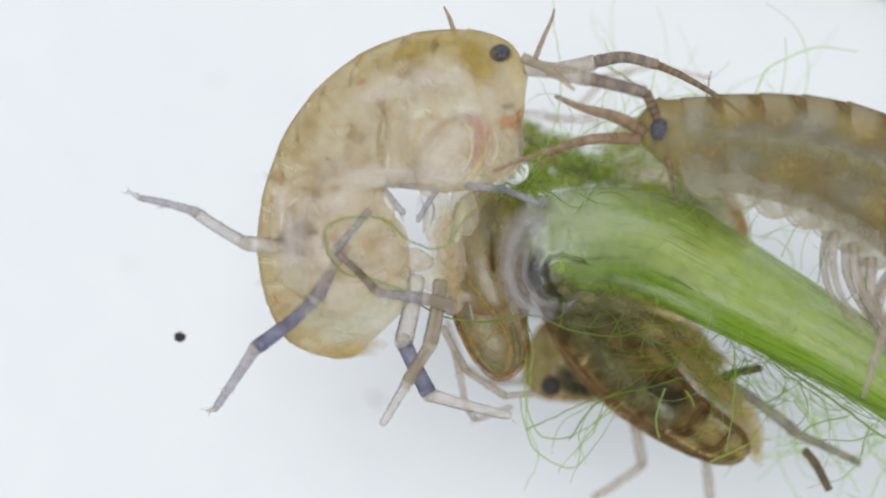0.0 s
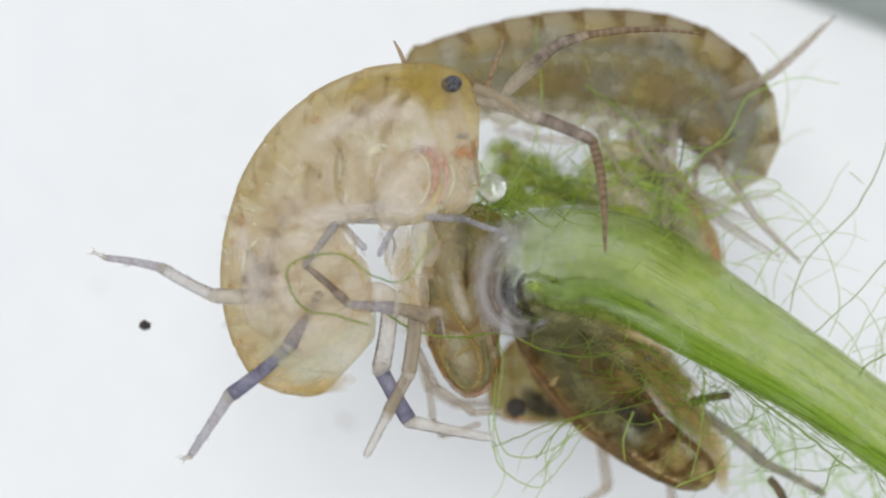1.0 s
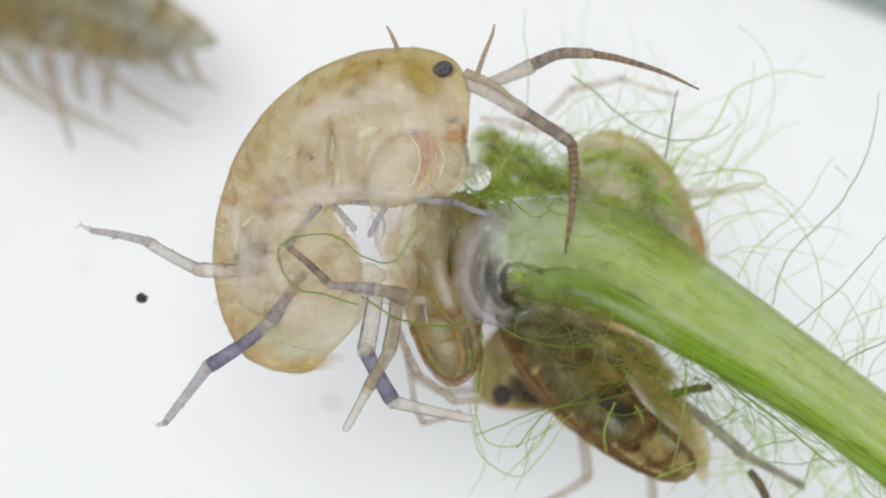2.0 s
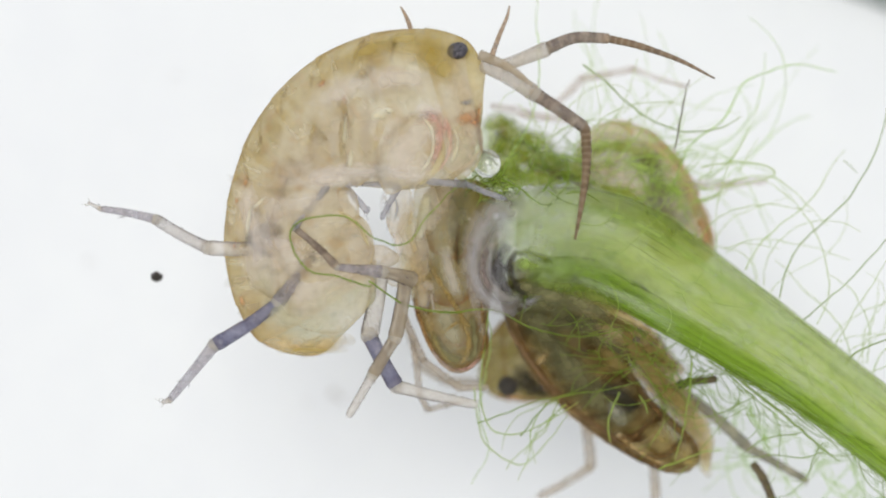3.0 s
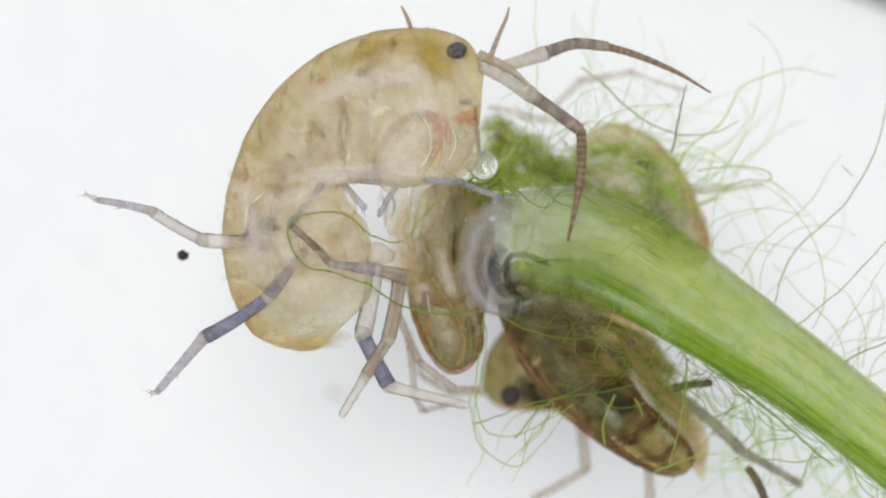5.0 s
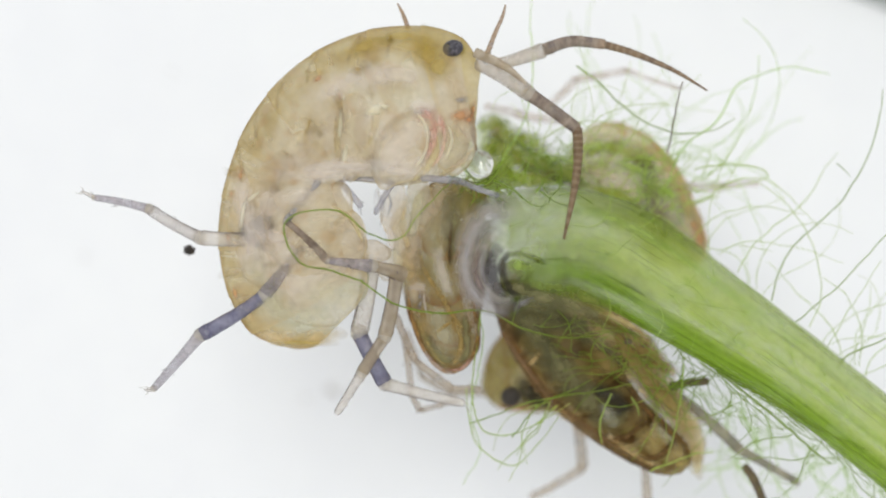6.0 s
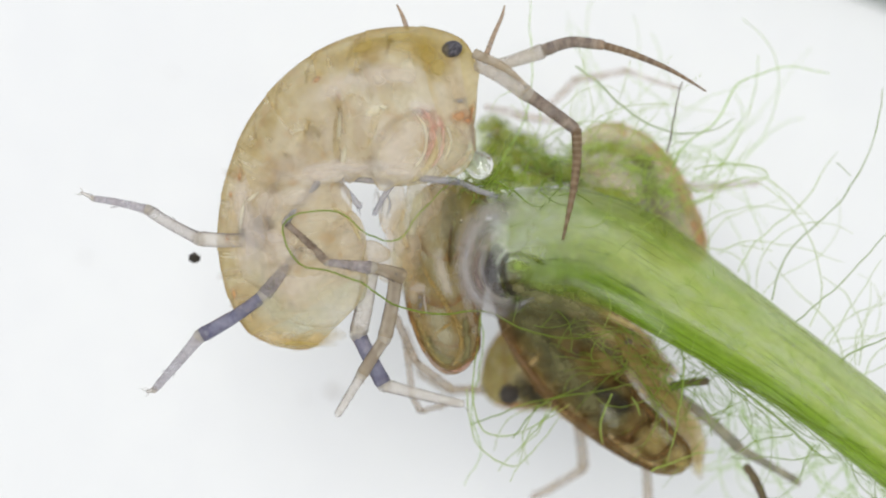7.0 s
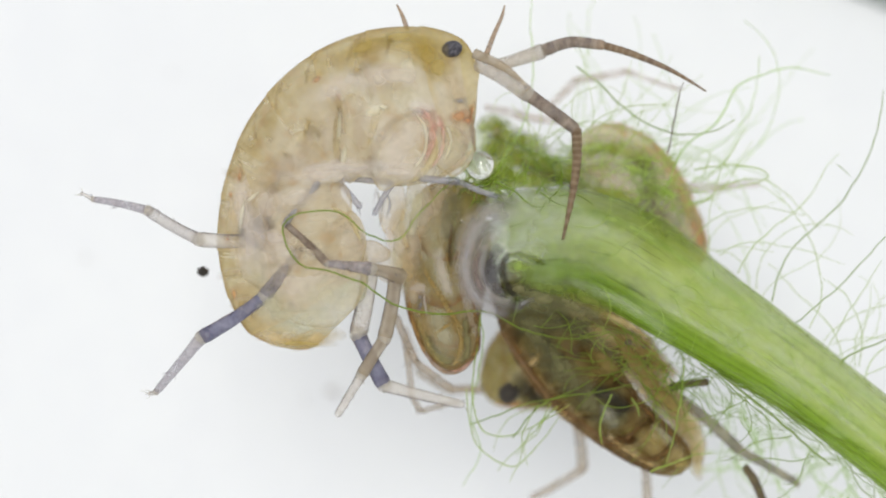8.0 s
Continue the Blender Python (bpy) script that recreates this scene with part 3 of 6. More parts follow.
    for m, pts in ((COLLAR, [(920, 372, .88, 24), (872, 376, .9, 30), (838, 412, .86, 30), (826, 465, .84, 28), (834, 515, .84, 26), (866, 545, .8, 20), (912, 562, .7, 11)]),
                   (COLLAR, [(890, 404, .95, 26), (858, 440, .95, 24), (854, 490, .95, 24), (880, 530, .9, 20), (915, 540, .85, 12)]),
                   (LILAC, [(900, 386, .98, 16), (862, 398, .98, 18), (832, 430, .96, 14), (824, 475, .94, 12), (838, 520, .92, 12), (872, 548, .88, 10), (920, 558, .8, 6)]),
                   (MAUVE, [(852, 440, .98, 7), (842, 472, .98, 10), (846, 500, .98, 9), (860, 522, .98, 6)]),
                   # dark crescents and slit: shade inside the cut end, put into colour
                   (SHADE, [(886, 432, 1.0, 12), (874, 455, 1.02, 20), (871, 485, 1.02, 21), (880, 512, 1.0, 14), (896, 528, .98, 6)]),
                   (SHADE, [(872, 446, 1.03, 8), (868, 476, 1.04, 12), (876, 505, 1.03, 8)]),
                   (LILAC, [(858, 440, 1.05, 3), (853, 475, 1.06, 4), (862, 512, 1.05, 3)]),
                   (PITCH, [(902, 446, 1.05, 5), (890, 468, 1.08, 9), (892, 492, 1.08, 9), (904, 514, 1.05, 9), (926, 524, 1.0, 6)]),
                   (FELT_SHADE, [(896, 452, 1.06, 5), (925, 452, 1.08, 7), (965, 466, 1.06, 5)]),
                   (LILAC, [(905, 550, .86, 10), (935, 532, .9, 9), (968, 518, .92, 8)]),
                   (LILAC, [(972, 512, .94, 8), (990, 504, .96, 14), (1008, 494, .94, 10)]),
                   # next three: brownish olive tissue, darkened further to paint shade on the stem
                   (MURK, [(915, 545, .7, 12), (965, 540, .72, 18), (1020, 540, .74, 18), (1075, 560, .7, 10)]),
                   (FELT_SHADE, [(910, 496, .98, 12), (960, 506, 1.0, 28), (1025, 524, .98, 28), (1100, 556, .9, 12)]),
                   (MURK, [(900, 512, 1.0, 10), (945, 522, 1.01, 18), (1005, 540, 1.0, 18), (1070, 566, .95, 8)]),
                   (STREAK_GREEN, [(930, 468, 1.02, 14), (1000, 474, 1.02, 26), (1080, 504, 1.0, 24), (1150, 550, .95, 12)]),
                   (STREAK_OLIVE, [(940, 440, 1.02, 12), (1010, 446, 1.02, 22), (1100, 480, 1.0, 20), (1180, 540, .95, 10)]),
                   (AMBER, [(1000, 532, .76, 8), (1050, 545, .78, 14), (1110, 575, .76, 10), (1160, 605, .7, 6)]),
                   # whitish ribbons: painted highlight along the stem and haze at its top
                   (TORN_WHITE, [(1000, 492, 1.0, 12), (1050, 512, 1.0, 14), (1110, 540, 1.0, 14), (1190, 590, 1.0, 9)]),
                   (STREAK_HIGHLIGHT, [(880, 384, .98, 18), (940, 376, 1.0, 30), (1010, 384, 1.0, 30), (1080, 410, 1.0, 20)])):
        ribbon(root, "torn_tissue_and_shading", pts, m)
    for u, v, ru, rv, turn, h, m in ((960, 545, 50, 18, 14, .3, MURK), (1010, 545, 60, 18, 24, .3, AMBER), (962, 488, 44, 30, 14, 1.0, HALO), (930, 476, 40, 22, 12, .98, HALO), (985, 480, 40, 26, 20, 1.02, STREAK_LIME),
                                     (925, 512, 36, 16, 0, .95, MURK), (945, 502, 34, 14, 14, .95, HALO), (915, 470, 20, 18, 0, 1.0, FELT_LIGHT)):
        plate(root, "torn_tissue_and_shading", u, v, h, ru, rv, turn, m)
    rng = random.Random(31)
    for turn, wide, first, last, m in ((.805, 13, 134, 176, STREAK_HIGHLIGHT), (.79, 12, 168, 236, STREAK_HIGHLIGHT), (.815, 7, 150, 200, STREAK_HIGHLIGHT), (.70, 26, 112, 150, STREAK_HIGHLIGHT), (.74, 16, 150, 215, STREAK_HIGHLIGHT),
                                       (.845, 9, 128, 250, STREAK_GREEN), (.872, 5, 124, 200, STREAK_GREEN), (.90, 8, 120, 250, STREAK_LIME), (.925, 6, 130, 250, STREAK_GREEN), (.95, 6, 150, 250, STREAK_LIME),
                                       (.66, 16, 120, 180, STREAK_LIME), (.60, 14, 150, 240, STREAK_OLIVE), (.55, 8, 140, 250, STREAK_OLIVE), (.77, 10, 190, 250, STREAK_LIME), (.68, 9, 175, 245, STREAK_OLIVE)):
        bm = bmesh.new()                    # soft lengthwise streaks in the skin; the whitish ones paint a highlight
        layer = bm.verts.layers.float.new("along")
        rows = []
        for i in range(first, last, 2):
            way = (path[i + 1] - path[i]).normalized()
            across = way.cross(Vector((0, 0, 1))).normalized()
            row = []
            for e in (-1, -.6, -.2, .2, .6, 1):
                f = abs((i - first) / (last - first) * 2 - 1)
                half = wide * UNIT / radii[i] / 6.283 * (.75 + .6 * noise.noise((i * .05, turn * 30, 5)))
                a = (turn + .006 * noise.noise((i * .05, turn * 40, 1)) + e * half) * 2 * math.pi
                v = bm.verts.new(path[i] + (across * math.cos(a) + way.cross(across) * math.sin(a)) * radii[i] * 1.055)
                v[layer] = max(abs(e), f ** 4)
                row.append(v)
            rows.append(row)
        grid_faces(bm, rows, False)
        part("streak", bm, m, root)
    for count, low, high, m in ((30, .78, 1.0, RIB_DARK), (30, .54, .84, RIB_DARK), (60, .56, .84, RIB_LIGHT)):
        bm = bmesh.new()                    # fine lengthwise fibres of the skin
        for _ in range(count):
            i0, turn, slip = rng.randint(112, 236), rng.uniform(low, high), rng.uniform(-.0009, .0009)
            line, wide = [], rng.uniform(.5, 1.5) * UNIT
            for i in range(i0, min(i0 + rng.randint(6, 24), 256)):
                way = (path[i + 1] - path[i]).normalized()
                across = way.cross(Vector((0, 0, 1))).normalized()
                a = (turn + slip * (i - i0) + .004 * noise.noise((i * .2, turn * 50, 3))) * 2 * math.pi
                line.append(path[i] + (across * math.cos(a) + way.cross(across) * math.sin(a)) * radii[i] * 1.0)
            tube(bm, line, [wide * (.25 + .75 * math.sin(math.pi * (q + .5) / len(line))) for q in range(len(line))], 4)
        tagged(part("skin_fibre", bm, m, root), kind="stuff")
    bm = bmesh.new()                        # pale grains stuck to the skin
    for _ in range(26):
        i, a = rng.randint(40, 200), rng.uniform(0, 6.283)
        way = (path[i + 1] - path[i]).normalized()
        side = way.cross(Vector((0, 0, 1))).normalized()
        q = path[i] + (side * math.cos(a) + Vector((0, 0, 1)) * abs(math.sin(a))) * radii[i] * 1.01
        bmesh.ops.create_icosphere(bm, subdivisions=1, radius=rng.uniform(.8, 1.7) * UNIT, matrix=Matrix.Translation(q))
    tagged(part("grime", bm, MOTE, root, "pale grains stuck to the skin"), kind="stuff")
    CLUMP.append(root)


hollow_stem()


# ---- amphipods ----
def plated_body(root, outer, inner, h, half, count, material, names=("head", "body_segment"), first=(), last=None, flare=0.02, bow=0.0):
    """Overlapping plates between two edges of the plan; half: half thickness in mm from front to hind end."""
    n = count * 6
    o, i2, w = smooth(outer, n), smooth(inner, n), smooth([(x,) for x in half], n)
    made = []
    for k in range(count):
        bm = bmesh.new()
        ka, kb = bm.verts.layers.float.new("along"), bm.verts.layers.float.new("back")
        rows = []
        for s in range(8):
            grow = 1 + flare * (s / 7) ** 2
            if k == count - 1 and s > 4:
                grow *= (1, 0.92, 0.75, 0.4)[s - 4]
            if k == 0 and s < 3:
                grow *= (0.45, 0.8, 0.95)[s]
            row = []
            for j in range(28):
                t = 2 * math.pi * j / 28
                f = min(k * 6 + s * 6.04 / 7 + bow * math.sin(t) ** 2 * (k > 0 or s > 2), n)
                lo = int(min(f, n - 1))
                a, b, ww = (c[lo] + (c[lo + 1] - c[lo]) * (f - lo) for c in (o, i2, w))
                c, r = (a + b) / 2, (a - b) / 2 * grow
                v = bm.verts.new(at(*(c + r * math.cos(t)), h + ww[0] * grow * math.sin(t) * (1 - 0.25 * math.cos(t))))
                v[ka], v[kb] = s / 7, math.cos(t) * 0.5 + 0.5
                row.append(v)
            rows.append(row)
        grid_faces(bm, rows)
        if k == 0:
            bm.faces.new(rows[0][::-1])
        if k == count - 1:
            bm.faces.new(rows[-1])
        made.append(part(names[0] if k == 0 else names[1], bm, (first[k] if k < len(first) else last if last and k > count - 4 else material), root))
    return made


def limb(name, root, points, materials, label="", knob=1.1):
    """A jointed limb: points (u, v, h, radius) at the joints; each article is a piece with swollen ends."""
    top = None
    rng = random.Random(int(points[0][0] * 7 + points[0][1]))
    for k, (a, b) in enumerate(zip(points, points[1:])):
        bm = bmesh.new()
        path, rad = [], []
        bend = rng.uniform(-.03, .03)
        for f, g in ((-.04, .5), (.0, .84), (.06, .92), (.2, .9), (.4, .93), (.6, .98), (.8, 1.03), (.92, knob), (.98, 1.02), (1.03, .6)):
            q = [x + (y - x) * f for x, y in zip(a, b)]
            swell = bend * math.sin(math.pi * max(0, min(1, f)))
            path.append(at(q[0] - (b[1] - a[1]) * swell, q[1] + (b[0] - a[0]) * swell, q[2]))
            rad.append(q[3] * UNIT * g)
        tube(bm, path, rad, 12)
        way = (path[-1] - path[0]).normalized()
        for q in range(3):
            f = rng.uniform(.4, 1)
            root_at = path[0].lerp(path[-1], f)
            side = (way.cross(Vector((0, 0, 1))) * rng.choice((-1, 1)) + way * .8 + Vector((0, 0, rng.uniform(-.4, .6)))).normalized()
            r = rad[4] * .9
            tube(bm, [root_at + side * r * .7, root_at + side * (r * .7 + 5 * UNIT), root_at + side * (r * .7 + rng.uniform(5, 10) * UNIT) + way * 4 * UNIT],
                 [.9 * UNIT, .7 * UNIT, .3 * UNIT], 4)
        m = materials[min(k, len(materials) - 1)]
        ob = part(name if top is None else "article", bm, m, top or root, label if top is None else "")
        top = top or ob
        if k and m not in (LAVENDER, LIMB_FAINT, LIMB_SOFT):
            bm = bmesh.new()
            bmesh.ops.create_icosphere(bm, subdivisions=2, radius=a[3] * UNIT * 1.06, matrix=Matrix.Translation(at(*a[:3])))
            part("joint", bm, JOINT, top, "pale joint membrane")
        if m == LIMB_TAN:
            bm = bmesh.new()
            tube(bm, path[2:-2], [r * (0.34 + .1 * noise.noise((i * 1.7, k, a[0]))) for i, r in enumerate(rad[2:-2])], 8)
            part("muscle", bm, CORE, top)
        if m in (LIMB, LIMB_TAN, LIMB_GREY, LIMB_BLUE, LIMB_DARK):
            edge = way.cross(Vector((0, 0, 1))).normalized()
            for side, deep in ((1, 1.0), (-1, .45)):    # dark refracted outlines of the glassy limb, built as thin tubes
                bm = bmesh.new()
                tube(bm, [p + edge * side * r * .86 + Vector((0, 0, r * .3)) for p, r in zip(path, rad)],
                     [max(.5 * UNIT, r * deep * (.12 + .12 * noise.noise((i * 1.3, side * 5, a[1])))) for i, r in enumerate(rad)], 5)
                part("refracted_edge", bm, EDGE_REFRACTION, top)
    return top


def feeler(name, root, points, material, label="", beads=14):
    """A ringed feeler along a curve of (u, v, h, radius)."""
    pts = smooth(points, beads * 4)
    bm = bmesh.new()
    tube(bm, [at(*p[:3]) for p in pts], [p[3] * UNIT * (1 + 0.05 * math.cos(i * math.pi / 2)) for i, p in enumerate(pts)], 8)
    return part(name, bm, material, root, label)


def eye(root, u, v, h, ru, rv, turn=0, label="dark compound eye", material=None):
    bm = bmesh.new()
    bmesh.ops.create_icosphere(bm, subdivisions=3, radius=1)
    m = Matrix.Translation(at(u, v, h)) @ Matrix.Rotation(radians(-turn), 4, "Z") @ Matrix.Diagonal((ru * UNIT, rv * UNIT, 10 * UNIT, 1))
    bmesh.ops.transform(bm, matrix=m, verts=bm.verts[:])
    return part("eye", bm, material or EYE, root, label)


def gut(root, points, material=None, name="gut"):
    pts = smooth(points, 30)
    bm = bmesh.new()
    tube(bm, [at(*p[:3]) for p in pts], [p[3] * UNIT * (1 + 0.15 * noise.noise((i * .6, 3, 1))) * min(1, (min(i, 30 - i) + .2) / 7) ** .6 for i, p in enumerate(pts)], 12)
    return part(name, bm, material or GUT, root)


moving = {}


def large_amphipod():
    root = thing("amphipod", "large curled pale yellow translucent amphipod clinging beside the green stem", "amphipod", "amphipods")
    plated_body(root,
                [(850, 118), (812, 66), (730, 47), (623, 63), (523, 117), (446, 203), (403, 302), (385, 405), (396, 500), (434, 582), (492, 613), (552, 616), (600, 572)],
                [(846, 150), (838, 225), (806, 302), (730, 328), (662, 326), (612, 322), (604, 345), (632, 385), (646, 425), (652, 465), (652, 495), (648, 522), (634, 540)],
                0.55, [.30, .5, .68, .8, .85, .85, .82, .78, .7, .6, .5, .42, .3], 13, SHELL, first=(HEAD, NECK), last=END, flare=0.012, bow=1.2)
    for u, v, h, ru, rv, turn in ((690, 145, .8, 84, 36, 4), (570, 190, .8, 84, 44, -36), (482, 310, .8, 46, 84, 14), (452, 430, .8, 34, 80, 0), (500, 540, .7, 60, 30, 25)):
        plate(root, "gut", u, v, h, ru, rv, turn, GUT)
    for u, v, h, ru, rv, turn in ((757, 98, .95, 36, 56, -14), (722, 84, .9, 60, 30, 4), (632, 98, .8, 84, 24, -22), (548, 150, .8, 70, 22, -42), (470, 232, .7, 70, 20, -58), (556, 596, .6, 60, 16, -6)):
        plate(root, "liver", u, v, h, ru, rv, turn, LIVER)
    # milky reflection across the body, painted as whitish plates
    for u, v, h, ru, rv, turn in ((660, 225, 1.3, 60, 44, -10), (560, 300, 1.3, 110, 34, -4), (700, 298, 1.2, 96, 26, 0), (430, 352, 1.0, 44, 60, 10),
                                  (476, 446, 1.2, 76, 62, 0), (610, 150, 1.2, 90, 30, -14), (540, 500, 1.1, 80, 60, 0)):
        plate(root, "milky_haze", u, v, h, ru, rv, turn, PALE_HAZE)
    for k, (u, v, turn) in enumerate(((690, 74, -4), (640, 88, -14), (590, 108, -22), (545, 136, -32), (505, 172, -42), (470, 214, -50), (442, 262, -60), (420, 314, -70), (408, 368, -80), (404, 424, -92), (412, 484, -106), (430, 536, -118),
                                      (655, 168, -10), (600, 190, -24), (550, 226, -38), (508, 276, -52), (482, 334, -68), (470, 400, -84), (480, 470, -100))):
        plate(root, "pigment_spot", u, v, (.8 if k < 12 else 1.25), 9 + 3 * (k * 7 % 3), 20 + 6 * (k * 5 % 3), turn, SMUDGE)
    for u, v, ru, rv, turn, m in ((492, 600, 50, 15, 8, AMBER), (556, 600, 44, 18, -24, AMBER), (440, 560, 14, 40, -28, AMBER), (530, 608, 70, 10, 0, LIVER), (424, 312, 6, 15, 10, RUST), (408, 345, 5, 9, 6, RUST), (402, 424, 6, 12, 0, RUST),
                                  (414, 520, 7, 16, -14, RUST), (452, 236, 6, 12, 30, SMUDGE), (560, 142, 14, 8, -30, RUST), (690, 70, 22, 6, -8, SMUDGE), (598, 172, 10, 16, 20, RUST), (640, 130, 30, 14, -16, SMUDGE), (560, 230, 24, 16, -30, SMUDGE)):
        plate(root, "pigment_spot", u, v, 1.0, ru, rv, turn, m)
    # inner tissues, with whitish plates that paint the haze band
    for u, v, ru, rv, turn, h, m in ((752, 92, 44, 44, -10, 1.1, LIVER), (775, 120, 30, 34, 0, 1.12, LIVER), (706, 66, 54, 16, -6, 1.0, LIVER), (640, 86, 60, 18, -18, 1.0, LIVER), (700, 134, 62, 26, 8, 1.3, PALE_HAZE), (660, 140, 40, 30, -10, 1.3, PALE_HAZE),
                                     (632, 122, 20, 12, -20, 1.32, SMUDGE), (662, 104, 26, 12, -10, 1.3, SMUDGE), (590, 160, 50, 24, -34, 1.3, PALE_HAZE), (662, 196, 24, 14, -24, 1.36, CREAM), (678, 190, 16, 8, 10, 1.37, CREAM), (600, 226, 7, 36, 4, 1.36, CREAM), (608, 278, 8, 30, 10, 1.36, CREAM),
                                     (750, 188, 32, 16, -6, 1.4, PALE_HAZE), (738, 200, 20, 12, 0, 1.42, PALE_HAZE), (636, 226, 15, 62, 2, 1.34, TAUPE), (580, 242, 20, 56, 12, 1.34, TAUPE), (540, 262, 18, 44, 26, 1.33, TAUPE), (505, 292, 30, 24, 20, 1.33, TAUPE),
                                     (620, 296, 90, 15, 0, 1.42, PALE_HAZE), (560, 310, 70, 18, -6, 1.42, PALE_HAZE), (700, 306, 70, 12, 4, 1.42, PALE_HAZE), (470, 360, 44, 40, 30, 1.3, PALE_HAZE), (520, 352, 50, 26, -10, 1.32, PALE_HAZE), (455, 400, 34, 44, 0, 1.3, PALE_HAZE), (480, 420, 60, 26, 10, 1.3, PALE_HAZE),
                                     (428, 380, 5, 40, 8, 1.36, CREAM), (446, 350, 24, 5, -40, 1.36, CREAM), (600, 404, 32, 14, -14, 1.3, TAUPE), (560, 450, 40, 10, 20, 1.3, TAUPE), (520, 560, 80, 26, 4, 1.2, OLIVE_SOFT), (570, 520, 60, 40, -20, 1.2, OLIVE_SOFT), (480, 540, 40, 30, 20, 1.2, OLIVE_SOFT), (455, 480, 30, 50, -10, 1.15, OLIVE_SOFT)):
        plate(root, "inner_tissue_and_haze", u, v, h, ru, rv, turn, m)
    for u, v, ru, rv, turn in ((806, 260, 34, 52, 16), (712, 262, 50, 80, 36), (624, 246, 34, 76, 4), (570, 256, 34, 66, 16), (526, 282, 34, 60, 34)):
        plate(root, "coxal_plate", u, v, 1.18, ru, rv, turn, PLATE)
    for u, v, ru, rv, turn in ((462, 352, 44, 84, 40), (470, 440, 52, 78, 8), (560, 395, 58, 80, 28), (612, 430, 34, 56, 12), (570, 520, 76, 62, -22)):
        plate(root, "side_plate", u, v, 1.05, ru, rv, turn, PLATE)
    for u, v, ru, rv, turn in ((764, 236, 10, 42, 4), (778, 222, 12, 26, -14), (748, 206, 26, 16, -10), (758, 262, 8, 26, 16)):
        plate(root, "gill", u, v, 1.28, ru, rv, turn, PINK)
    for u, v, ru, rv, turn, m in ((812, 206, 26, 14, -16, RUST), (828, 214, 12, 10, 0, RUST), (816, 178, 16, 8, -6, SLATE), (836, 196, 6, 22, 6, RUST)):
        plate(root, "mouthpart", u, v, 1.25, ru, rv, turn, m)
    for m, pts in ((PALE_HAZE, [(668, 306, 1.4, 20), (696, 272, 1.44, 40), (726, 242, 1.44, 42), (748, 212, 1.4, 18)]),
                   (TAUPE, [(724, 196, 1.44, 5), (692, 220, 1.46, 8), (664, 260, 1.46, 9), (650, 298, 1.46, 8), (664, 320, 1.42, 5)]),
                   (TAN_SOFT, [(792, 120, 1.28, 14), (812, 165, 1.3, 24), (818, 215, 1.3, 24), (800, 262, 1.28, 14)]),
                   (PINK, [(740, 186, 1.46, 6), (762, 214, 1.48, 9), (768, 250, 1.48, 8), (748, 292, 1.46, 5)]),
                   (CREAM, [(730, 196, 1.47, 3), (752, 226, 1.49, 5), (752, 268, 1.49, 5), (728, 306, 1.47, 3)]),
                   (PINK, [(776, 202, 1.46, 4), (785, 238, 1.48, 6), (780, 272, 1.48, 6), (758, 306, 1.46, 3)]),
                   (CREAM, [(790, 222, 1.46, 3), (798, 250, 1.48, 4), (784, 290, 1.46, 3)]),
                   (TAUPE, [(806, 222, 1.3, 4), (826, 246, 1.32, 7), (822, 282, 1.32, 8), (778, 314, 1.3, 6)]),
                   (PALE_HAZE, [(722, 188, 1.48, 8), (745, 186, 1.5, 18), (768, 196, 1.48, 8)]),
                   (TAUPE, [(600, 190, 1.4, 5), (608, 240, 1.42, 9), (598, 300, 1.4, 5)]),
                   (TAUPE, [(500, 300, 1.4, 5), (470, 370, 1.42, 8), (478, 440, 1.42, 8), (520, 500, 1.4, 5)]),
                   (PALE_HAZE, [(420, 330, 1.2, 10), (440, 400, 1.3, 24), (450, 470, 1.3, 20)])):
        ribbon(root, "soft_fold", pts, m)
    for a, b, c in (((700, 50), (688, 78), (680, 112)), ((640, 60), (622, 88), (612, 122)), ((562, 94), (546, 122), (541, 154)), ((502, 142), (490, 168), (489, 200)), ((454, 198), (450, 226), (456, 254)), ((420, 262), (424, 290), (434, 314))):
        ribbon(root, "segment_line", [(*a, .9, 3), (*b, 1.0, 5), (*c, 1.1, 3)], SMUDGE)
    for pts in ([(604, 178, 1.2, 5), (594, 240, 1.24, 6), (602, 305, 1.2, 5)], [(690, 194, 1.2, 6), (668, 206, 1.22, 8), (650, 262, 1.22, 5)],
                [(772, 240, 1.22, 5), (764, 285, 1.24, 7), (730, 322, 1.2, 5)], [(838, 262, 1.1, 3), (812, 292, 1.2, 4), (776, 312, 1.2, 4)],
                [(548, 205, 1.15, 3), (538, 255, 1.2, 4), (552, 300, 1.15, 3)], [(500, 470, 1.15, 3), (470, 520, 1.15, 4), (440, 540, 1.0, 3)],
                [(420, 330, .9, 4), (412, 380, 1.0, 5), (430, 420, 1.0, 4)], [(585, 365, 1.2, 3), (620, 390, 1.2, 4), (640, 430, 1.15, 3)]):
        gut(root, pts, TENDON, "rib")
    eye(root, 800, 87, 1.0, 18, 14.5, -14)
    eye(root, 806, 90, 0.05, 17, 14, -10)
    moving["hind"] = limb("leg", root, [(455, 426, 1.0, 14), (352, 424, 1.1, 12), (262, 373, 1.1, 9), (165, 353, 1.0, 5), (143, 342, 1.0, 1.5)],
         [LIMB, LIMB_GREY, LIMB_VIOLET, LIMB], "pale grey jointed leg")
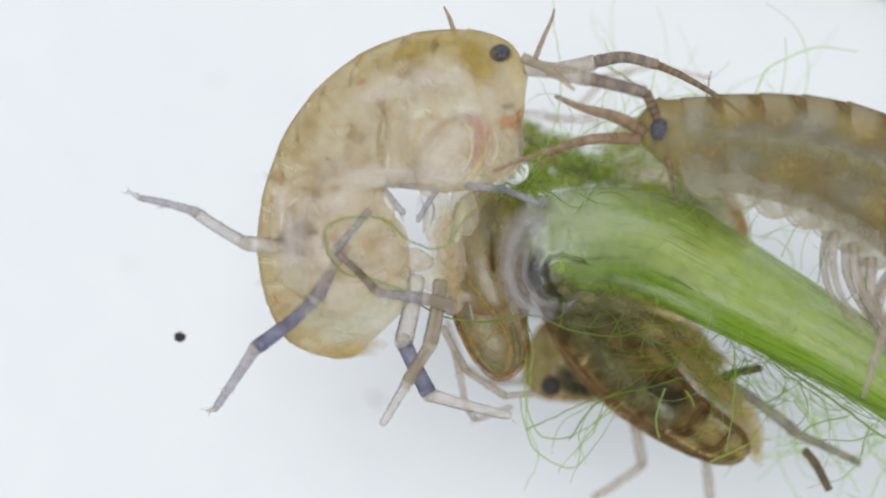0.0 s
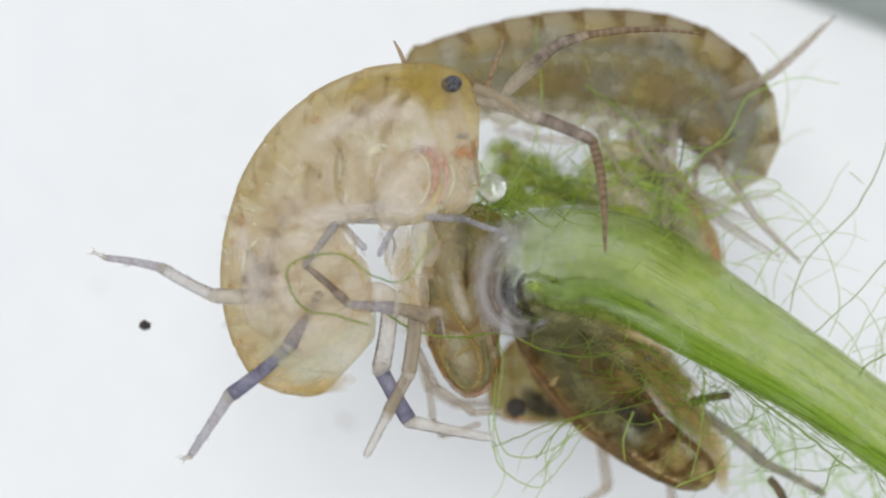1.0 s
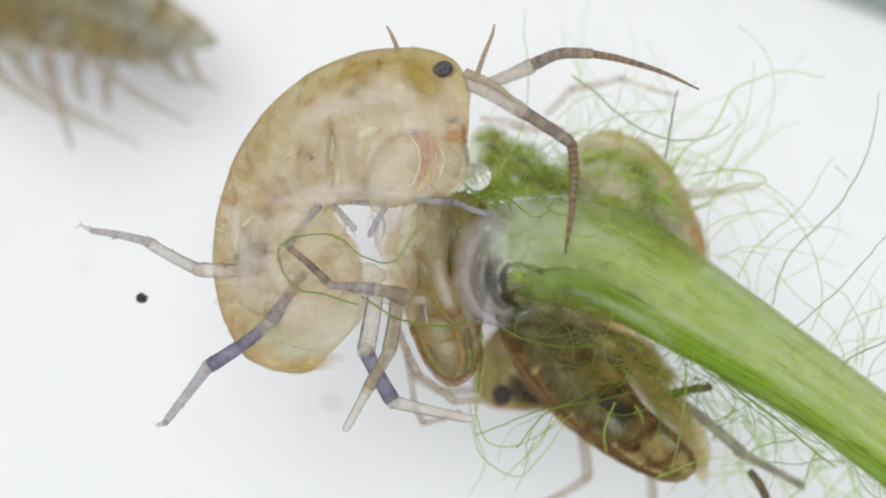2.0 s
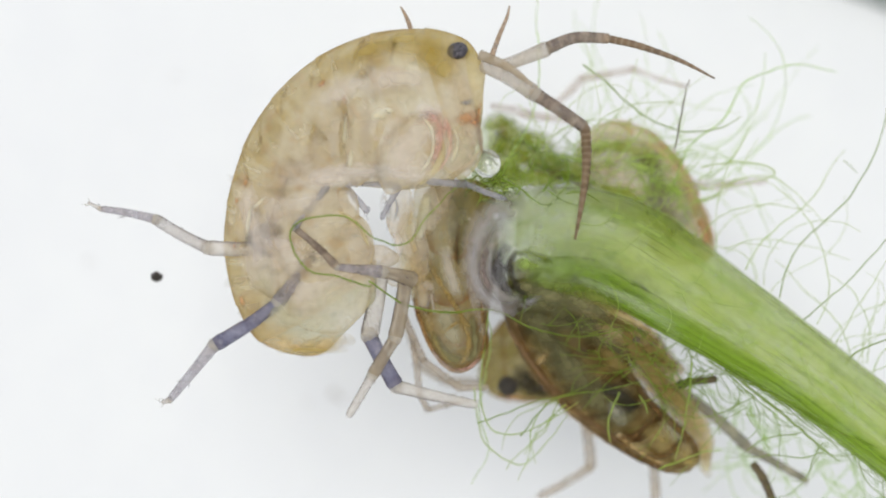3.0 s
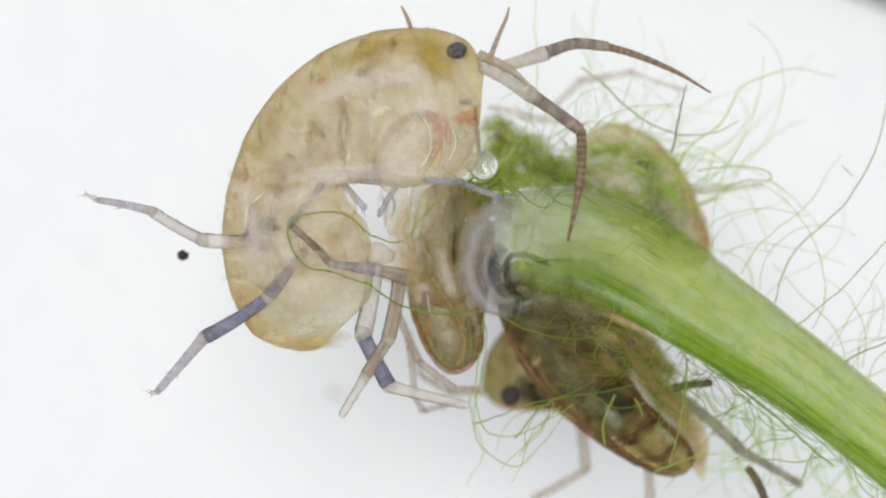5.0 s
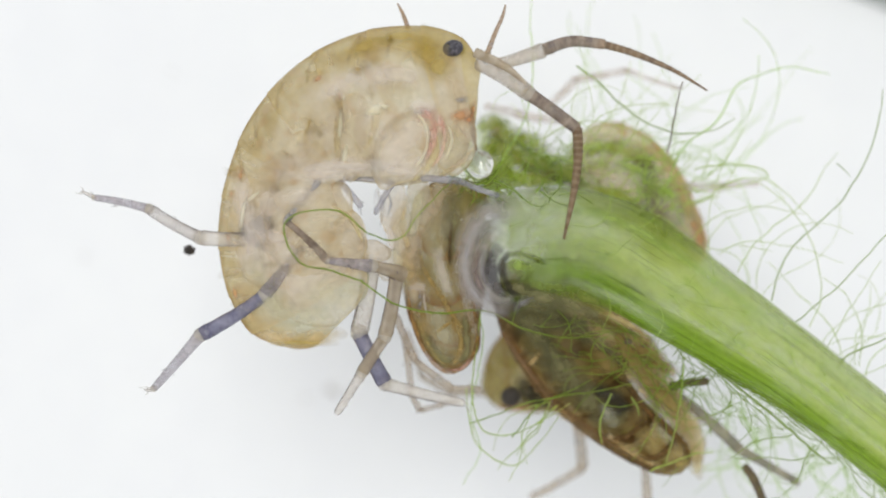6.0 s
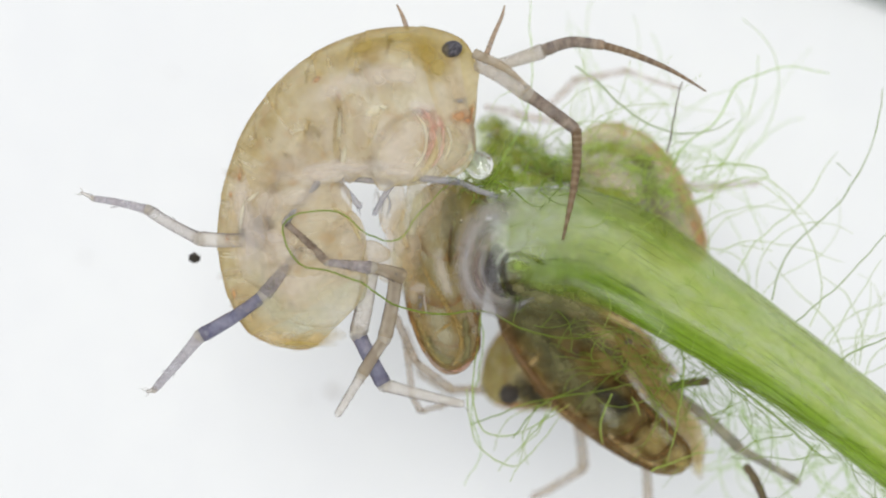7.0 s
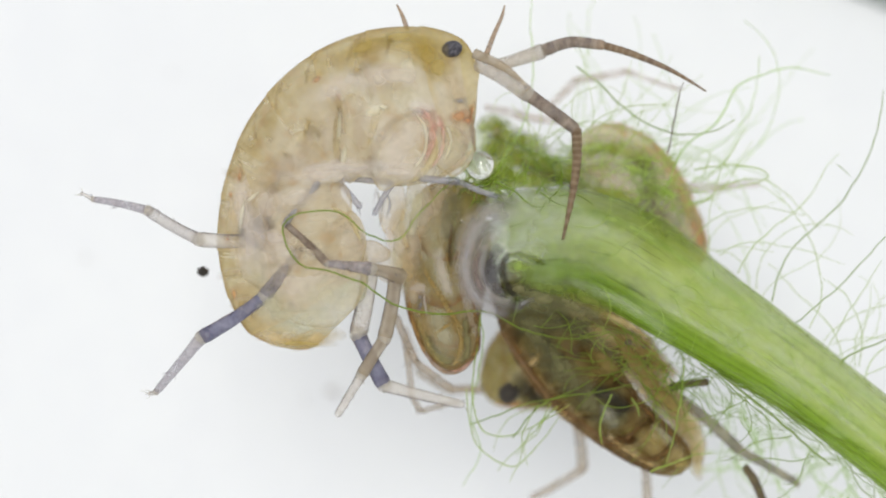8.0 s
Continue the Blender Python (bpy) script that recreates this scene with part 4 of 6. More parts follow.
    moving["blue"] = limb("leg", root, [(532, 440, 1.1, 9), (467, 526, 1.2, 12), (356, 598, 1.2, 12), (276, 694, 1.0, 6), (262, 698, 1.0, 2)],
         [LIMB_VIOLET, LIMB_BLUE, LIMB_VIOLET, LIMB], "leg with a deep blue-violet article")
    moving["fold"] = limb("leg", root, [(562, 325, 1.3, 8), (505, 396, 1.3, 6.5), (578, 466, 1.3, 6.5), (658, 476, 1.2, 11), (712, 492, .8, 14)],
         [LAVENDER, LIMB_BROWN, LIMB_VIOLET, LIMB_TAN], "folded leg with dark blue-grey articles")
    moving["grip"] = limb("leg", root, [(655, 480, .5, 17), (634, 592, .5, 15), (680, 682, .5, 13), (818, 716, .4, 7)], [LIMB, LIMB_BLUE, LIMB], "white leg with a blue article")
    moving["grip2"] = limb("leg", root, [(700, 490, .8, 14), (680, 600, .9, 12), (640, 664, .9, 10), (597, 735, .8, 6)], [LIMB_TAN, LIMB_TAN, LIMB], "tan jointed leg")
    limb("leg", root, [(598, 322, .9, 7), (638, 368, .9, 5)], [LAVENDER])
    limb("leg", root, [(608, 318, 1, 5), (692, 323, 1, 5)], [LAVENDER])
    limb("leg", root, [(694, 326, .9, 6), (662, 380, .9, 4)], [LAVENDER])
    limb("leg", root, [(745, 316, 1.1, 7), (812, 322, 1.1, 6), (880, 348, 1.1, 4)], [LAVENDER, LAVENDER], "blue-grey front leg")
    plate(root, "tail_fan", 640, 450, .7, 52, 22, -6, TAN_PLATE)
    for u, v, ru, rv, turn in ((694, 372, 22, 46, 10), (716, 430, 26, 56, -14), (690, 470, 34, 30, 20), (742, 360, 24, 44, -8)):
        plate(root, "gill_plate", u, v, .15, ru, rv, turn, PLATE)
    for u, v, ru, rv, turn, m in ((712, 400, 24, 60, 4, OLIVE_SOFT), (724, 480, 30, 44, -10, AMBER), (706, 500, 26, 30, 10, OLIVE_SOFT), (738, 360, 26, 50, 0, OLIVE_SOFT), (676, 356, 8, 30, 20, SLATE), (664, 350, 6, 24, 10, LILAC)):
        plate(root, "gill_plate", u, v, .3, ru, rv, turn, m)
    for m, pts in ((TAN_SOFT, [(712, 340, .2, 16), (704, 395, .22, 26), (716, 455, .22, 28), (730, 515, .2, 20), (726, 545, .18, 8)]),
                   (AMBER, [(716, 360, .3, 6), (712, 405, .32, 10), (724, 450, .3, 7)]),
                   (CREAM, [(744, 338, .3, 8), (734, 380, .32, 14), (726, 425, .3, 8)]),
                   (OLIVE_SOFT, [(690, 440, .32, 10), (706, 470, .34, 22), (716, 505, .32, 12)]),
                   (PALE_HAZE, [(684, 400, .34, 6), (692, 425, .36, 12), (690, 450, .34, 6)]),
                   (SLATE, [(684, 340, .36, 2), (690, 362, .37, 4), (682, 392, .36, 2)]),
                   (TAUPE, [(668, 340, .36, 2), (676, 370, .37, 5), (672, 405, .36, 2)])):
        ribbon(root, "gill_plate", pts, m)
    a = moving["lower"] = limb("antenna", root, [(846, 112, 1.0, 16), (935, 168, 1.2, 13), (1020, 230, 1.25, 9.5)], [LIMB_SOFT, LIMB_BROWN], "grey-brown ringed antenna")
    feeler("flagellum", a, [(1020, 228, 1.25, 9), (1021, 280, 1.25, 8), (1014, 340, 1.25, 6), (996, 425, 1.2, 2)], FEELER)
    a = moving["upper"] = limb("antenna", root, [(880, 116, .3, 12), (962, 90, .3, 13), (965, 88, .3, 10)], [LIMB_SOFT], "brown ringed antenna")
    feeler("peduncle", a, [(960, 90, .3, 11), (1010, 75, .3, 10), (1068, 80, .3, 9)], LIMB_BROWN)
    feeler("flagellum", a, [(1066, 80, .3, 7), (1120, 96, .3, 6), (1190, 126, .3, 4), (1250, 162, .3, 1.5)], FEELER)
    feeler("antenna", root, [(858, 104, .6, 5), (874, 62, .7, 4), (888, 30, .7, 3), (893, 10, .7, 1.5)], SWIM_FEELER)
    feeler("antenna", root, [(722, 56, .2, 4.5), (712, 28, .2, 3.5), (702, 8, .2, 1.5)], SWIM_FEELER)
    feeler("antenna", root, [(840, 95, 1.1, 9), (890, 118, 1.3, 7), (930, 150, 1.3, 3)], LIMB_TAN)
    feeler("antenna", root, [(832, 186, .8, 4), (834, 225, .8, 5), (841, 268, .8, 2)], FEELER)
    return root


LARGE = large_amphipod()


def cross_bands(root, outer, inner, h, places, bulge, wide, material, lift=.55):
    """Curved bands across a back, from one edge of the plan to the other; bulge towards the hind end."""
    o, i2 = smooth(outer, 100), smooth(inner, 100)
    for f in places:
        pts = []
        for q in (0.02, .15, .3, .5, .7, .85, .98):
            k = int(min(99, f * 100 + bulge * math.sin(math.pi * q)))
            p = o[k] + (i2[k] - o[k]) * q
            pts.append((p[0], p[1], h + lift * math.sin(math.pi * q) ** .6, wide * (.5 + .5 * math.sin(math.pi * q))))
        feeler("shell_band", root, pts, material)


def brown_tail():
    root = thing("amphipod", "small brown-banded amphipod seen from its back, tail hanging down", "amphipod", "amphipods")
    plated_body(root, [(742, 320), (724, 400), (712, 480), (726, 570), (760, 632), (792, 660)],
                [(862, 320), (868, 400), (868, 470), (852, 550), (848, 620), (822, 655)], -0.35, [.4, .45, .5, .45, .38, .25], 5, TAIL,
                ("body_segment", "body_segment"), flare=0.02, bow=5.0)
    for m, pts in ((TAN_SOFT, [(790, 325, .12, 30), (760, 370, .14, 34), (735, 420, .14, 28), (720, 470, .12, 14)]),
                   (MURK, [(800, 340, .15, 20), (798, 390, .17, 24), (800, 440, .17, 18), (798, 490, .15, 8)]),
                   (OLIVE_SOFT, [(770, 380, .16, 26), (768, 440, .18, 30), (782, 490, .18, 22), (800, 540, .16, 14)]),
                   (PALE_HAZE, [(772, 440, .2, 12), (785, 490, .22, 16), (797, 530, .2, 10)]),
                   (MURK, [(738, 450, .16, 12), (732, 475, .18, 20), (736, 492, .16, 12)]),
                   # painted glint of a wet spot, not flesh
                   (PALE_HAZE, [(722, 512, .2, 8), (740, 508, .22, 14), (756, 512, .2, 8)]),
                   (SLATE, [(742, 522, .2, 5), (745, 535, .21, 7), (740, 550, .2, 5)]),
                   (PALE_HAZE, [(750, 520, .22, 3), (753, 545, .22, 4), (756, 562, .22, 2)]),
                   (SMUDGE, [(730, 540, .17, 10), (748, 575, .19, 18), (765, 600, .18, 10)]),
                   (OLIVE_SOFT, [(770, 540, .18, 24), (776, 570, .2, 28), (788, 600, .2, 26), (800, 625, .18, 16)]),
                   (MURK, [(748, 588, .2, 8), (768, 622, .22, 12), (790, 640, .22, 12), (806, 630, .2, 8)]),
                   (GOLD, [(738, 565, .2, 6), (756, 606, .22, 8), (775, 636, .22, 7), (800, 652, .2, 6)]),
                   (TAUPE, [(815, 470, .16, 14), (826, 520, .18, 16), (838, 570, .18, 12), (842, 600, .16, 8)]),
                   (MURK, [(822, 560, .2, 6), (826, 595, .22, 10), (826, 625, .22, 9), (812, 645, .2, 6)]),
                   (BAND_SOFT, [(800, 395, .2, 3), (796, 440, .22, 5), (797, 475, .2, 3)]),
                   (PINK, [(790, 655, .2, 3), (815, 655, .22, 5), (836, 636, .2, 4)])):
        ribbon(root, "flesh", pts, m)
    for m, pts in ((TAIL_EDGE, [(722, 480, .1, 2), (728, 560, .1, 3), (752, 622, .1, 4), (786, 658, .1, 4), (820, 652, .1, 4), (840, 622, .1, 3), (847, 560, .1, 2), (830, 515, .1, 2)]),
                   (GOLD_BAND, [(733, 420, .16, 3), (752, 480, .18, 3.5), (780, 525, .18, 4), (808, 570, .16, 3.5), (832, 596, .14, 2)]),
                   (GOLD_BAND, [(770, 592, .24, 2), (786, 580, .24, 3), (800, 572, .24, 2)]),
                   (GOLD_BAND, [(806, 572, .22, 2), (816, 600, .24, 4), (812, 632, .24, 4), (800, 648, .22, 2)]),
                   (TAIL_EDGE, [(815, 492, .2, 2), (836, 530, .2, 3), (842, 575, .2, 2)])):
        feeler("shell_edge", root, pts, m)
    limb("leg", root, [(700, 560, -.4, 8), (735, 640, -.5, 7), (800, 690, -.6, 7), (850, 690, -.6, 5)], [LIMB_SOFT])
    limb("leg", root, [(716, 600, -.6, 7), (728, 700, -.8, 6), (745, 728, -.9, 6), (810, 710, -.9, 5)], [LIMB_SOFT])
    return root


BROWN_TAIL = brown_tail()


def banded_amphipod():
    root = thing("amphipod", "dark brown banded amphipod lying under the green stem", "amphipod", "amphipods")
    outer = [(866, 500), (874, 545), (902, 618), (948, 690), (1012, 752), (1090, 806), (1155, 838), (1200, 845)]
    inner = [(936, 492), (1000, 524), (1056, 572), (1094, 640), (1132, 702), (1176, 745), (1214, 785), (1228, 818)]
    plated_body(root, outer, inner, -1.15, [.4, .5, .6, .62, .6, .55, .48, .3], 9, BROWN, ("body_segment", "body_segment"), last=BROWN_END, flare=0.03, bow=2.5)
    cross_bands(root, outer, inner, -1.12, (.3, .42, .54, .66), 5, 6, BAND_DARK)
    for m, pts in ((MURK, [(890, 520, -.5, 20), (940, 590, -.5, 34), (1000, 665, -.48, 44), (1070, 725, -.48, 44), (1120, 750, -.5, 26)]),
                   (MURK, [(940, 580, -.45, 12), (975, 630, -.43, 20), (1000, 665, -.45, 12)]),
                   (PITCH, [(1050, 690, -.44, 12), (1085, 705, -.42, 20), (1110, 735, -.44, 16)]),
                   (FLESH_GREY, [(1065, 715, -.4, 12), (1078, 740, -.4, 18), (1090, 760, -.4, 10)]),
                   (SMUDGE, [(878, 540, -.5, 10), (905, 600, -.48, 16), (945, 665, -.46, 20), (1000, 728, -.46, 20), (1060, 775, -.46, 16), (1120, 812, -.48, 10)]),
                   (AMBER, [(985, 715, -.42, 8), (1000, 730, -.4, 16), (1030, 745, -.42, 10)]),
                   (AMBER, [(926, 654, -.42, 5), (944, 640, -.4, 12), (960, 622, -.42, 5)]),
                   (AMBER, [(1070, 770, -.42, 10), (1100, 792, -.4, 10), (1140, 818, -.42, 9), (1170, 832, -.44, 6)]),
                   (GOLD, [(1120, 765, -.42, 10), (1150, 775, -.4, 26), (1165, 800, -.4, 18), (1170, 822, -.42, 8)]),
                   (OLIVE_SOFT, [(1160, 755, -.41, 10), (1180, 770, -.4, 18), (1196, 790, -.42, 10)]),
                   (GOLD, [(1190, 800, -.42, 8), (1204, 815, -.4, 16), (1200, 832, -.42, 10)]),
                   (BAND_SOFT, [(1100, 668, -.4, 6), (1140, 722, -.38, 10), (1180, 760, -.38, 11), (1212, 795, -.4, 9), (1222, 825, -.42, 5)]),
                   (BAND_SOFT, [(1078, 780, -.4, 5), (1110, 775, -.38, 9), (1135, 750, -.38, 9), (1150, 728, -.4, 5)]),
                   (BAND_SOFT, [(1120, 810, -.4, 5), (1160, 812, -.38, 8), (1184, 795, -.38, 8), (1196, 775, -.4, 5)]),
                   (BAND_SOFT, [(884, 545, -.4, 5), (920, 625, -.38, 7), (985, 712, -.38, 7), (1060, 770, -.38, 7), (1130, 818, -.4, 6), (1185, 838, -.42, 5)])):
        ribbon(root, "flesh", pts, m)
    feeler("shell_edge", root, [(u + 3, v - 3, -.95, 5) for u, v in outer[1:7]], BAND_DARK)
    feeler("shell_edge", root, [(920, 636, -.4, 3), (985, 716, -.4, 4), (1080, 786, -.4, 3)], EDGE_PINK)
    for u, v, ru, rv, turn in ((1000, 560, 60, 24, 20), (1050, 585, 64, 30, 30), (1095, 615, 60, 32, 26), (1070, 640, 50, 24, 40), (1120, 600, 40, 20, 30)):
        plate(root, "skin_fold", u, v, -.5, ru, rv, turn, FOLD_DARK)
    for pts in ([(895, 560, -.36, 16), (955, 568, -.34, 30), (1030, 585, -.34, 30), (1090, 625, -.36, 14)], [(970, 528, -.2, 12), (1020, 546, -.2, 24), (1068, 590, -.2, 26), (1104, 655, -.22, 12)], [(960, 560, -.3, 14), (1010, 566, -.3, 22), (1060, 590, -.3, 12)]):
        ribbon(root, "flesh", pts, MURK)
    for u, v, ru, rv, turn in ((1120, 600, 50, 22, 30), (1060, 600, 40, 20, 30)):
        plate(root, "skin_fold", u, v, -.38, ru, rv, turn, AMBER)
    for u, v, ru, rv, turn in ((1140, 640, 56, 28, 28), (1150, 685, 46, 28, 40), (1184, 722, 50, 32, 46), (1214, 762, 30, 34, 50), (1228, 806, 18, 46, -14), (1180, 655, 30, 12, 20)):
        plate(root, "skin_fold", u, v, -1.35, ru, rv, turn, FOLD_TAN)
    for m, pts in ((FOLD_TAN, [(1080, 590, -1.2, 30), (1130, 640, -1.15, 46), (1170, 690, -1.15, 40), (1205, 738, -1.2, 30), (1232, 790, -1.25, 20), (1238, 830, -1.3, 8)]),
                   (FOLD_DARK, [(1085, 588, -.12, 10), (1119, 635, -.1, 18), (1163, 690, -.1, 18), (1217, 744, -.12, 8)]), (SMUDGE, [(1035, 528, .05, 8), (1087, 547, .06, 16), (1130, 588, .06, 16), (1165, 628, .05, 8)]),
                   (SMUDGE, [(1078, 600, -.5, 14), (1110, 658, -.48, 20), (1150, 712, -.5, 20), (1200, 758, -.55, 10)]), (FOLD_DARK, [(1000, 530, -.3, 14), (1065, 562, -.28, 28), (1125, 604, -.28, 26), (1176, 642, -.3, 10)]), (AMBER, [(1040, 575, -.15, 10), (1085, 600, -.13, 22), (1130, 630, -.15, 12)]),
                   (FOLD_DARK, [(1050, 570, -.62, 14), (1100, 600, -.6, 26), (1150, 635, -.6, 22), (1196, 660, -.62, 8)])):
        ribbon(root, "skin_fold", pts, m)
    feeler("antenna", root, [(886, 586, -.3, 3), (920, 636, -.25, 3.4), (978, 718, -.25, 1.6)], EDGE_PINK)
    for p in ([(1180, 690, -1.3, 11), (1310, 798, -1.5, 9.5), (1412, 856, -1.6, 6)], [(1022, 740, -2.4, 12), (1032, 830, -2.6, 10), (940, 882, -2.8, 7)],
              [(1140, 800, -2.4, 10), (1146, 900, -2.6, 9)]):
        limb("leg", root, p, [LIMB_DARK, LIMB_DARK] if p[0][0] == 1180 else [LIMB_SOFT])
    return root


BANDED = banded_amphipod()


def hidden_amphipod():
    root = thing("amphipod", "olive amphipod with a dark eye, half hidden under a darker one", "amphipod", "amphipods")
    plated_body(root, [(846, 668), (868, 606), (930, 545), (1010, 500), (1080, 520), (1130, 590)],
                [(850, 690), (878, 716), (938, 724), (1000, 724), (1050, 720), (1100, 690)], -3.3, [.3, .42, .5, .5, .45, .3], 7, OLIVE)
    for u, v, ru, rv, turn in ((1080, 590, 50, 34, 36), (1060, 540, 50, 24, 20)):
        plate(root, "flesh", u, v, -2.5, ru, rv, turn, GOLD)
    for u, v, ru, rv, turn in ((930, 690, 40, 22, 8), (950, 702, 36, 18, 0), (906, 716, 40, 9, 8), (936, 676, 34, 16, 20), (970, 700, 30, 20, 0)):
        plate(root, "flesh", u, v, -2.6, ru, rv, turn, PITCH if v < 710 else RUST)
    eye(root, 900, 697, -2.0, 19, 19, material=DEBRIS)
    limb("antenna", root, [(856, 690, -3.1, 9), (790, 690, -3.1, 7), (742, 660, -3.1, 6), (716, 580, -3.1, 3)], [LIMB_SOFT], "pale tan antenna")
    return root


HIDDEN = hidden_amphipod()


def far_amphipod():
    root = thing("amphipod", "olive amphipod wrapped in green threads behind the stem", "amphipod", "amphipods")
    plated_body(root, [(1010, 250), (1072, 218), (1140, 238), (1196, 292), (1232, 365), (1250, 420), (1250, 470)],
                [(1000, 330), (1030, 360), (1060, 390), (1080, 410), (1110, 430), (1140, 450), (1170, 480)], -2.7, [.4, .5, .6, .6, .55, .5, .3], 8, HAZY,
                ("body_segment", "body_segment"), flare=0.05)
    for m, pts in ((CREAM, [(1020, 246, -2, 12), (1070, 232, -1.98, 16), (1120, 244, -1.98, 18), (1165, 272, -2, 10)]),
                   (AMBER, [(1085, 226, -1.95, 6), (1100, 232, -1.93, 12), (1110, 246, -1.95, 6)]),
                   (FELT, [(1030, 278, -1.9, 8), (1075, 262, -1.88, 14), (1120, 276, -1.88, 20), (1160, 310, -1.9, 18)]),
                   (MURK, [(1110, 280, -1.86, 14), (1150, 310, -1.84, 22), (1160, 360, -1.84, 26), (1180, 420, -1.86, 18)]),
                   (TAN_SOFT, [(1030, 302, -1.1, 8), (1064, 307, -1.08, 15), (1098, 318, -1.1, 8)]),
                   (TAN_SOFT, [(1076, 330, -1.1, 7), (1106, 340, -1.08, 13), (1142, 352, -1.1, 7)]),
                   (AMBER, [(1120, 250, -1.9, 8), (1160, 275, -1.88, 12), (1195, 318, -1.88, 14), (1215, 360, -1.9, 8)]),
                   (RUST, [(1222, 386, -1.9, 6), (1236, 415, -1.88, 12), (1240, 440, -1.9, 8)]),
                   (GOLD, [(1200, 330, -1.88, 8), (1216, 370, -1.86, 14), (1222, 410, -1.88, 10)])):
        ribbon(root, "flesh", pts, m)
    limb("leg", root, [(1210, 330, -2.4, 9), (1280, 332, -3.0, 8), (1342, 326, -3.4, 4)], [LIMB_FAINT])
    limb("leg", root, [(975, 185, -2.2, 8), (1020, 142, -2.4, 8), (1110, 126, -2.4, 6), (1205, 158, -2.4, 3)], [LIMB_FAINT])
    limb("leg", root, [(860, 190, -2, 7), (930, 208, -2, 9), (1005, 215, -2, 7)], [LIMB_FAINT])
    return root


FAR = far_amphipod()
CLUMP += [BANDED, FAR]


# ---- swimming amphipods: a chain of rigid plates ----
LENGTHS = [75, 63, 69, 73, 76, 78, 79, 80, 90, 92, 88, 71, 62]
DEPTHS = [104, 138, 160, 175, 188, 197, 203, 206, 204, 198, 186, 160, 110]


SWIM_FEELERS = []


def swimmer(label, shell):
    root = thing("amphipod", label, "amphipod", "amphipods")
    chain = []
    for k, (l, d) in enumerate(zip(LENGTHS, DEPTHS)):
        nxt = DEPTHS[min(k + 1, len(DEPTHS) - 1)] * (0.25 if k == len(DEPTHS) - 1 else 1)
        bm = bmesh.new()
        ka, kb = bm.verts.layers.float.new("along"), bm.verts.layers.float.new("back")
        rows = []
        for s in range(7):
            f = s / 6 * 1.05
            dep = d + (nxt - d) * f
            if k == 0:
                dep *= (0.34, 0.62, 0.82, 0.94, 1, 1, 1)[s]
            row = []
            for j in range(24):
                t = 2 * math.pi * j / 24
                y = (math.cos(t) * 0.5 - 0.5) * dep * (1 + .015 * f) - (0.42 * (d - dep) if k == 0 and s < 4 else 0) - (math.cos(t) * .5 + .5) * 2.5 * (s / 6) ** 2
                v = bm.verts.new((l * f * UNIT, y * UNIT, math.sin(t) * dep * 0.30 * (1 - .2 * math.cos(t)) * UNIT))
                v[ka], v[kb] = s / 6, math.cos(t) * .5 + .5
                row.append(v)
            rows.append(row)
        grid_faces(bm, rows)
        if k == 0:
            bm.faces.new(rows[0][::-1])
        if k == len(DEPTHS) - 1:
            bm.faces.new(rows[-1])
        seg = part("head" if k == 0 else "body_segment", bm, (SWIM_HEAD if k == 0 else SWIM_END if k > 9 else SWIM) if shell == SWIM else shell, root)
        chain.append(seg)

        def bit(name, points, material):
            b = bmesh.new()
            pts = smooth(points, 12)
            tube(b, [Vector(p[:3]) * UNIT for p in pts], [p[3] * UNIT for p in pts], 8)
            ob = part(name, b, material, seg)
            if name == "antenna" and shell == SWIM:
                SWIM_FEELERS.append(ob)

        if shell == SWIM and 0 < k < 12:
            for side in (1, -1):            # soft patches of flesh that show through the shell
                for q, (fx, fy, fu, fv) in enumerate(((.5, .52, 1.15, .32), (.3, .26, .9, .16), (.7, .74, 1.0, .2))):
                    b = bmesh.new()
                    layer = b.verts.layers.float.new("along")
                    rws = []
                    for r in range(1, 5):
                        ring = [b.verts.new(Vector((l * fx + l * fu * r / 4 * math.cos(a * math.pi / 9), -d * fy + d * fv * r / 4 * math.sin(a * math.pi / 9),
                                                    side * (d * .27 + 3 * q + 5 * (1 - r * r / 16)))) * UNIT) for a in range(18)]
                        for v in ring:
                            v[layer] = r / 4
                        rws.append(ring)
                    grid_faces(b, rws)
                    b.faces.new(rws[0])
                    part("flesh", b, (FLESH_GREY, SMUDGE, GOLD)[(k * 2 + q) % 3 if q else 0], seg)
        if k == 0:
            for z in (24, -24):
                b = bmesh.new()
                bmesh.ops.create_icosphere(b, subdivisions=2, radius=1)
                bmesh.ops.transform(b, matrix=Matrix.Translation(Vector((34, -52, z * 1.2)) * UNIT) @ Matrix.Diagonal((17 * UNIT, 20 * UNIT, 9 * UNIT, 1)), verts=b.verts[:])
                part("eye", b, EYE, seg, "dark compound eye")
                bit("antenna", [(6, -50, z * .6, 10), (-50, -62, z, 8), (-100, -84, z, 5), (-150, -98, z, 1.5)], SWIM_FEELER)
                bit("antenna", [(6, -66, z * .6, 10), (-45, -105, z, 8), (-80, -150, z, 5), (-100, -205, z * 1.2, 1.5)] if z < 0 else [(6, -66, 14, 10), (-55, -115, 24, 8), (-100, -175, 26, 5), (-150, -262, 28, 1.5)], SWIM_FEELER)
        if shell == SWIM and 0 < k < 11:
            for z in (1, -1):
                bit("dorsal_spot", [(l * .72, -6, 16 * z, 3), (l * .86, -14, 25 * z, 8), (l * .95, -26, 34 * z, 8), (l * 1.0, -44, 44 * z, 3)], DORSAL)
        if 0 < k <= 7:
            for z in (36, -36):
                b = bmesh.new()
                layer = b.verts.layers.float.new("along")
                rws = []
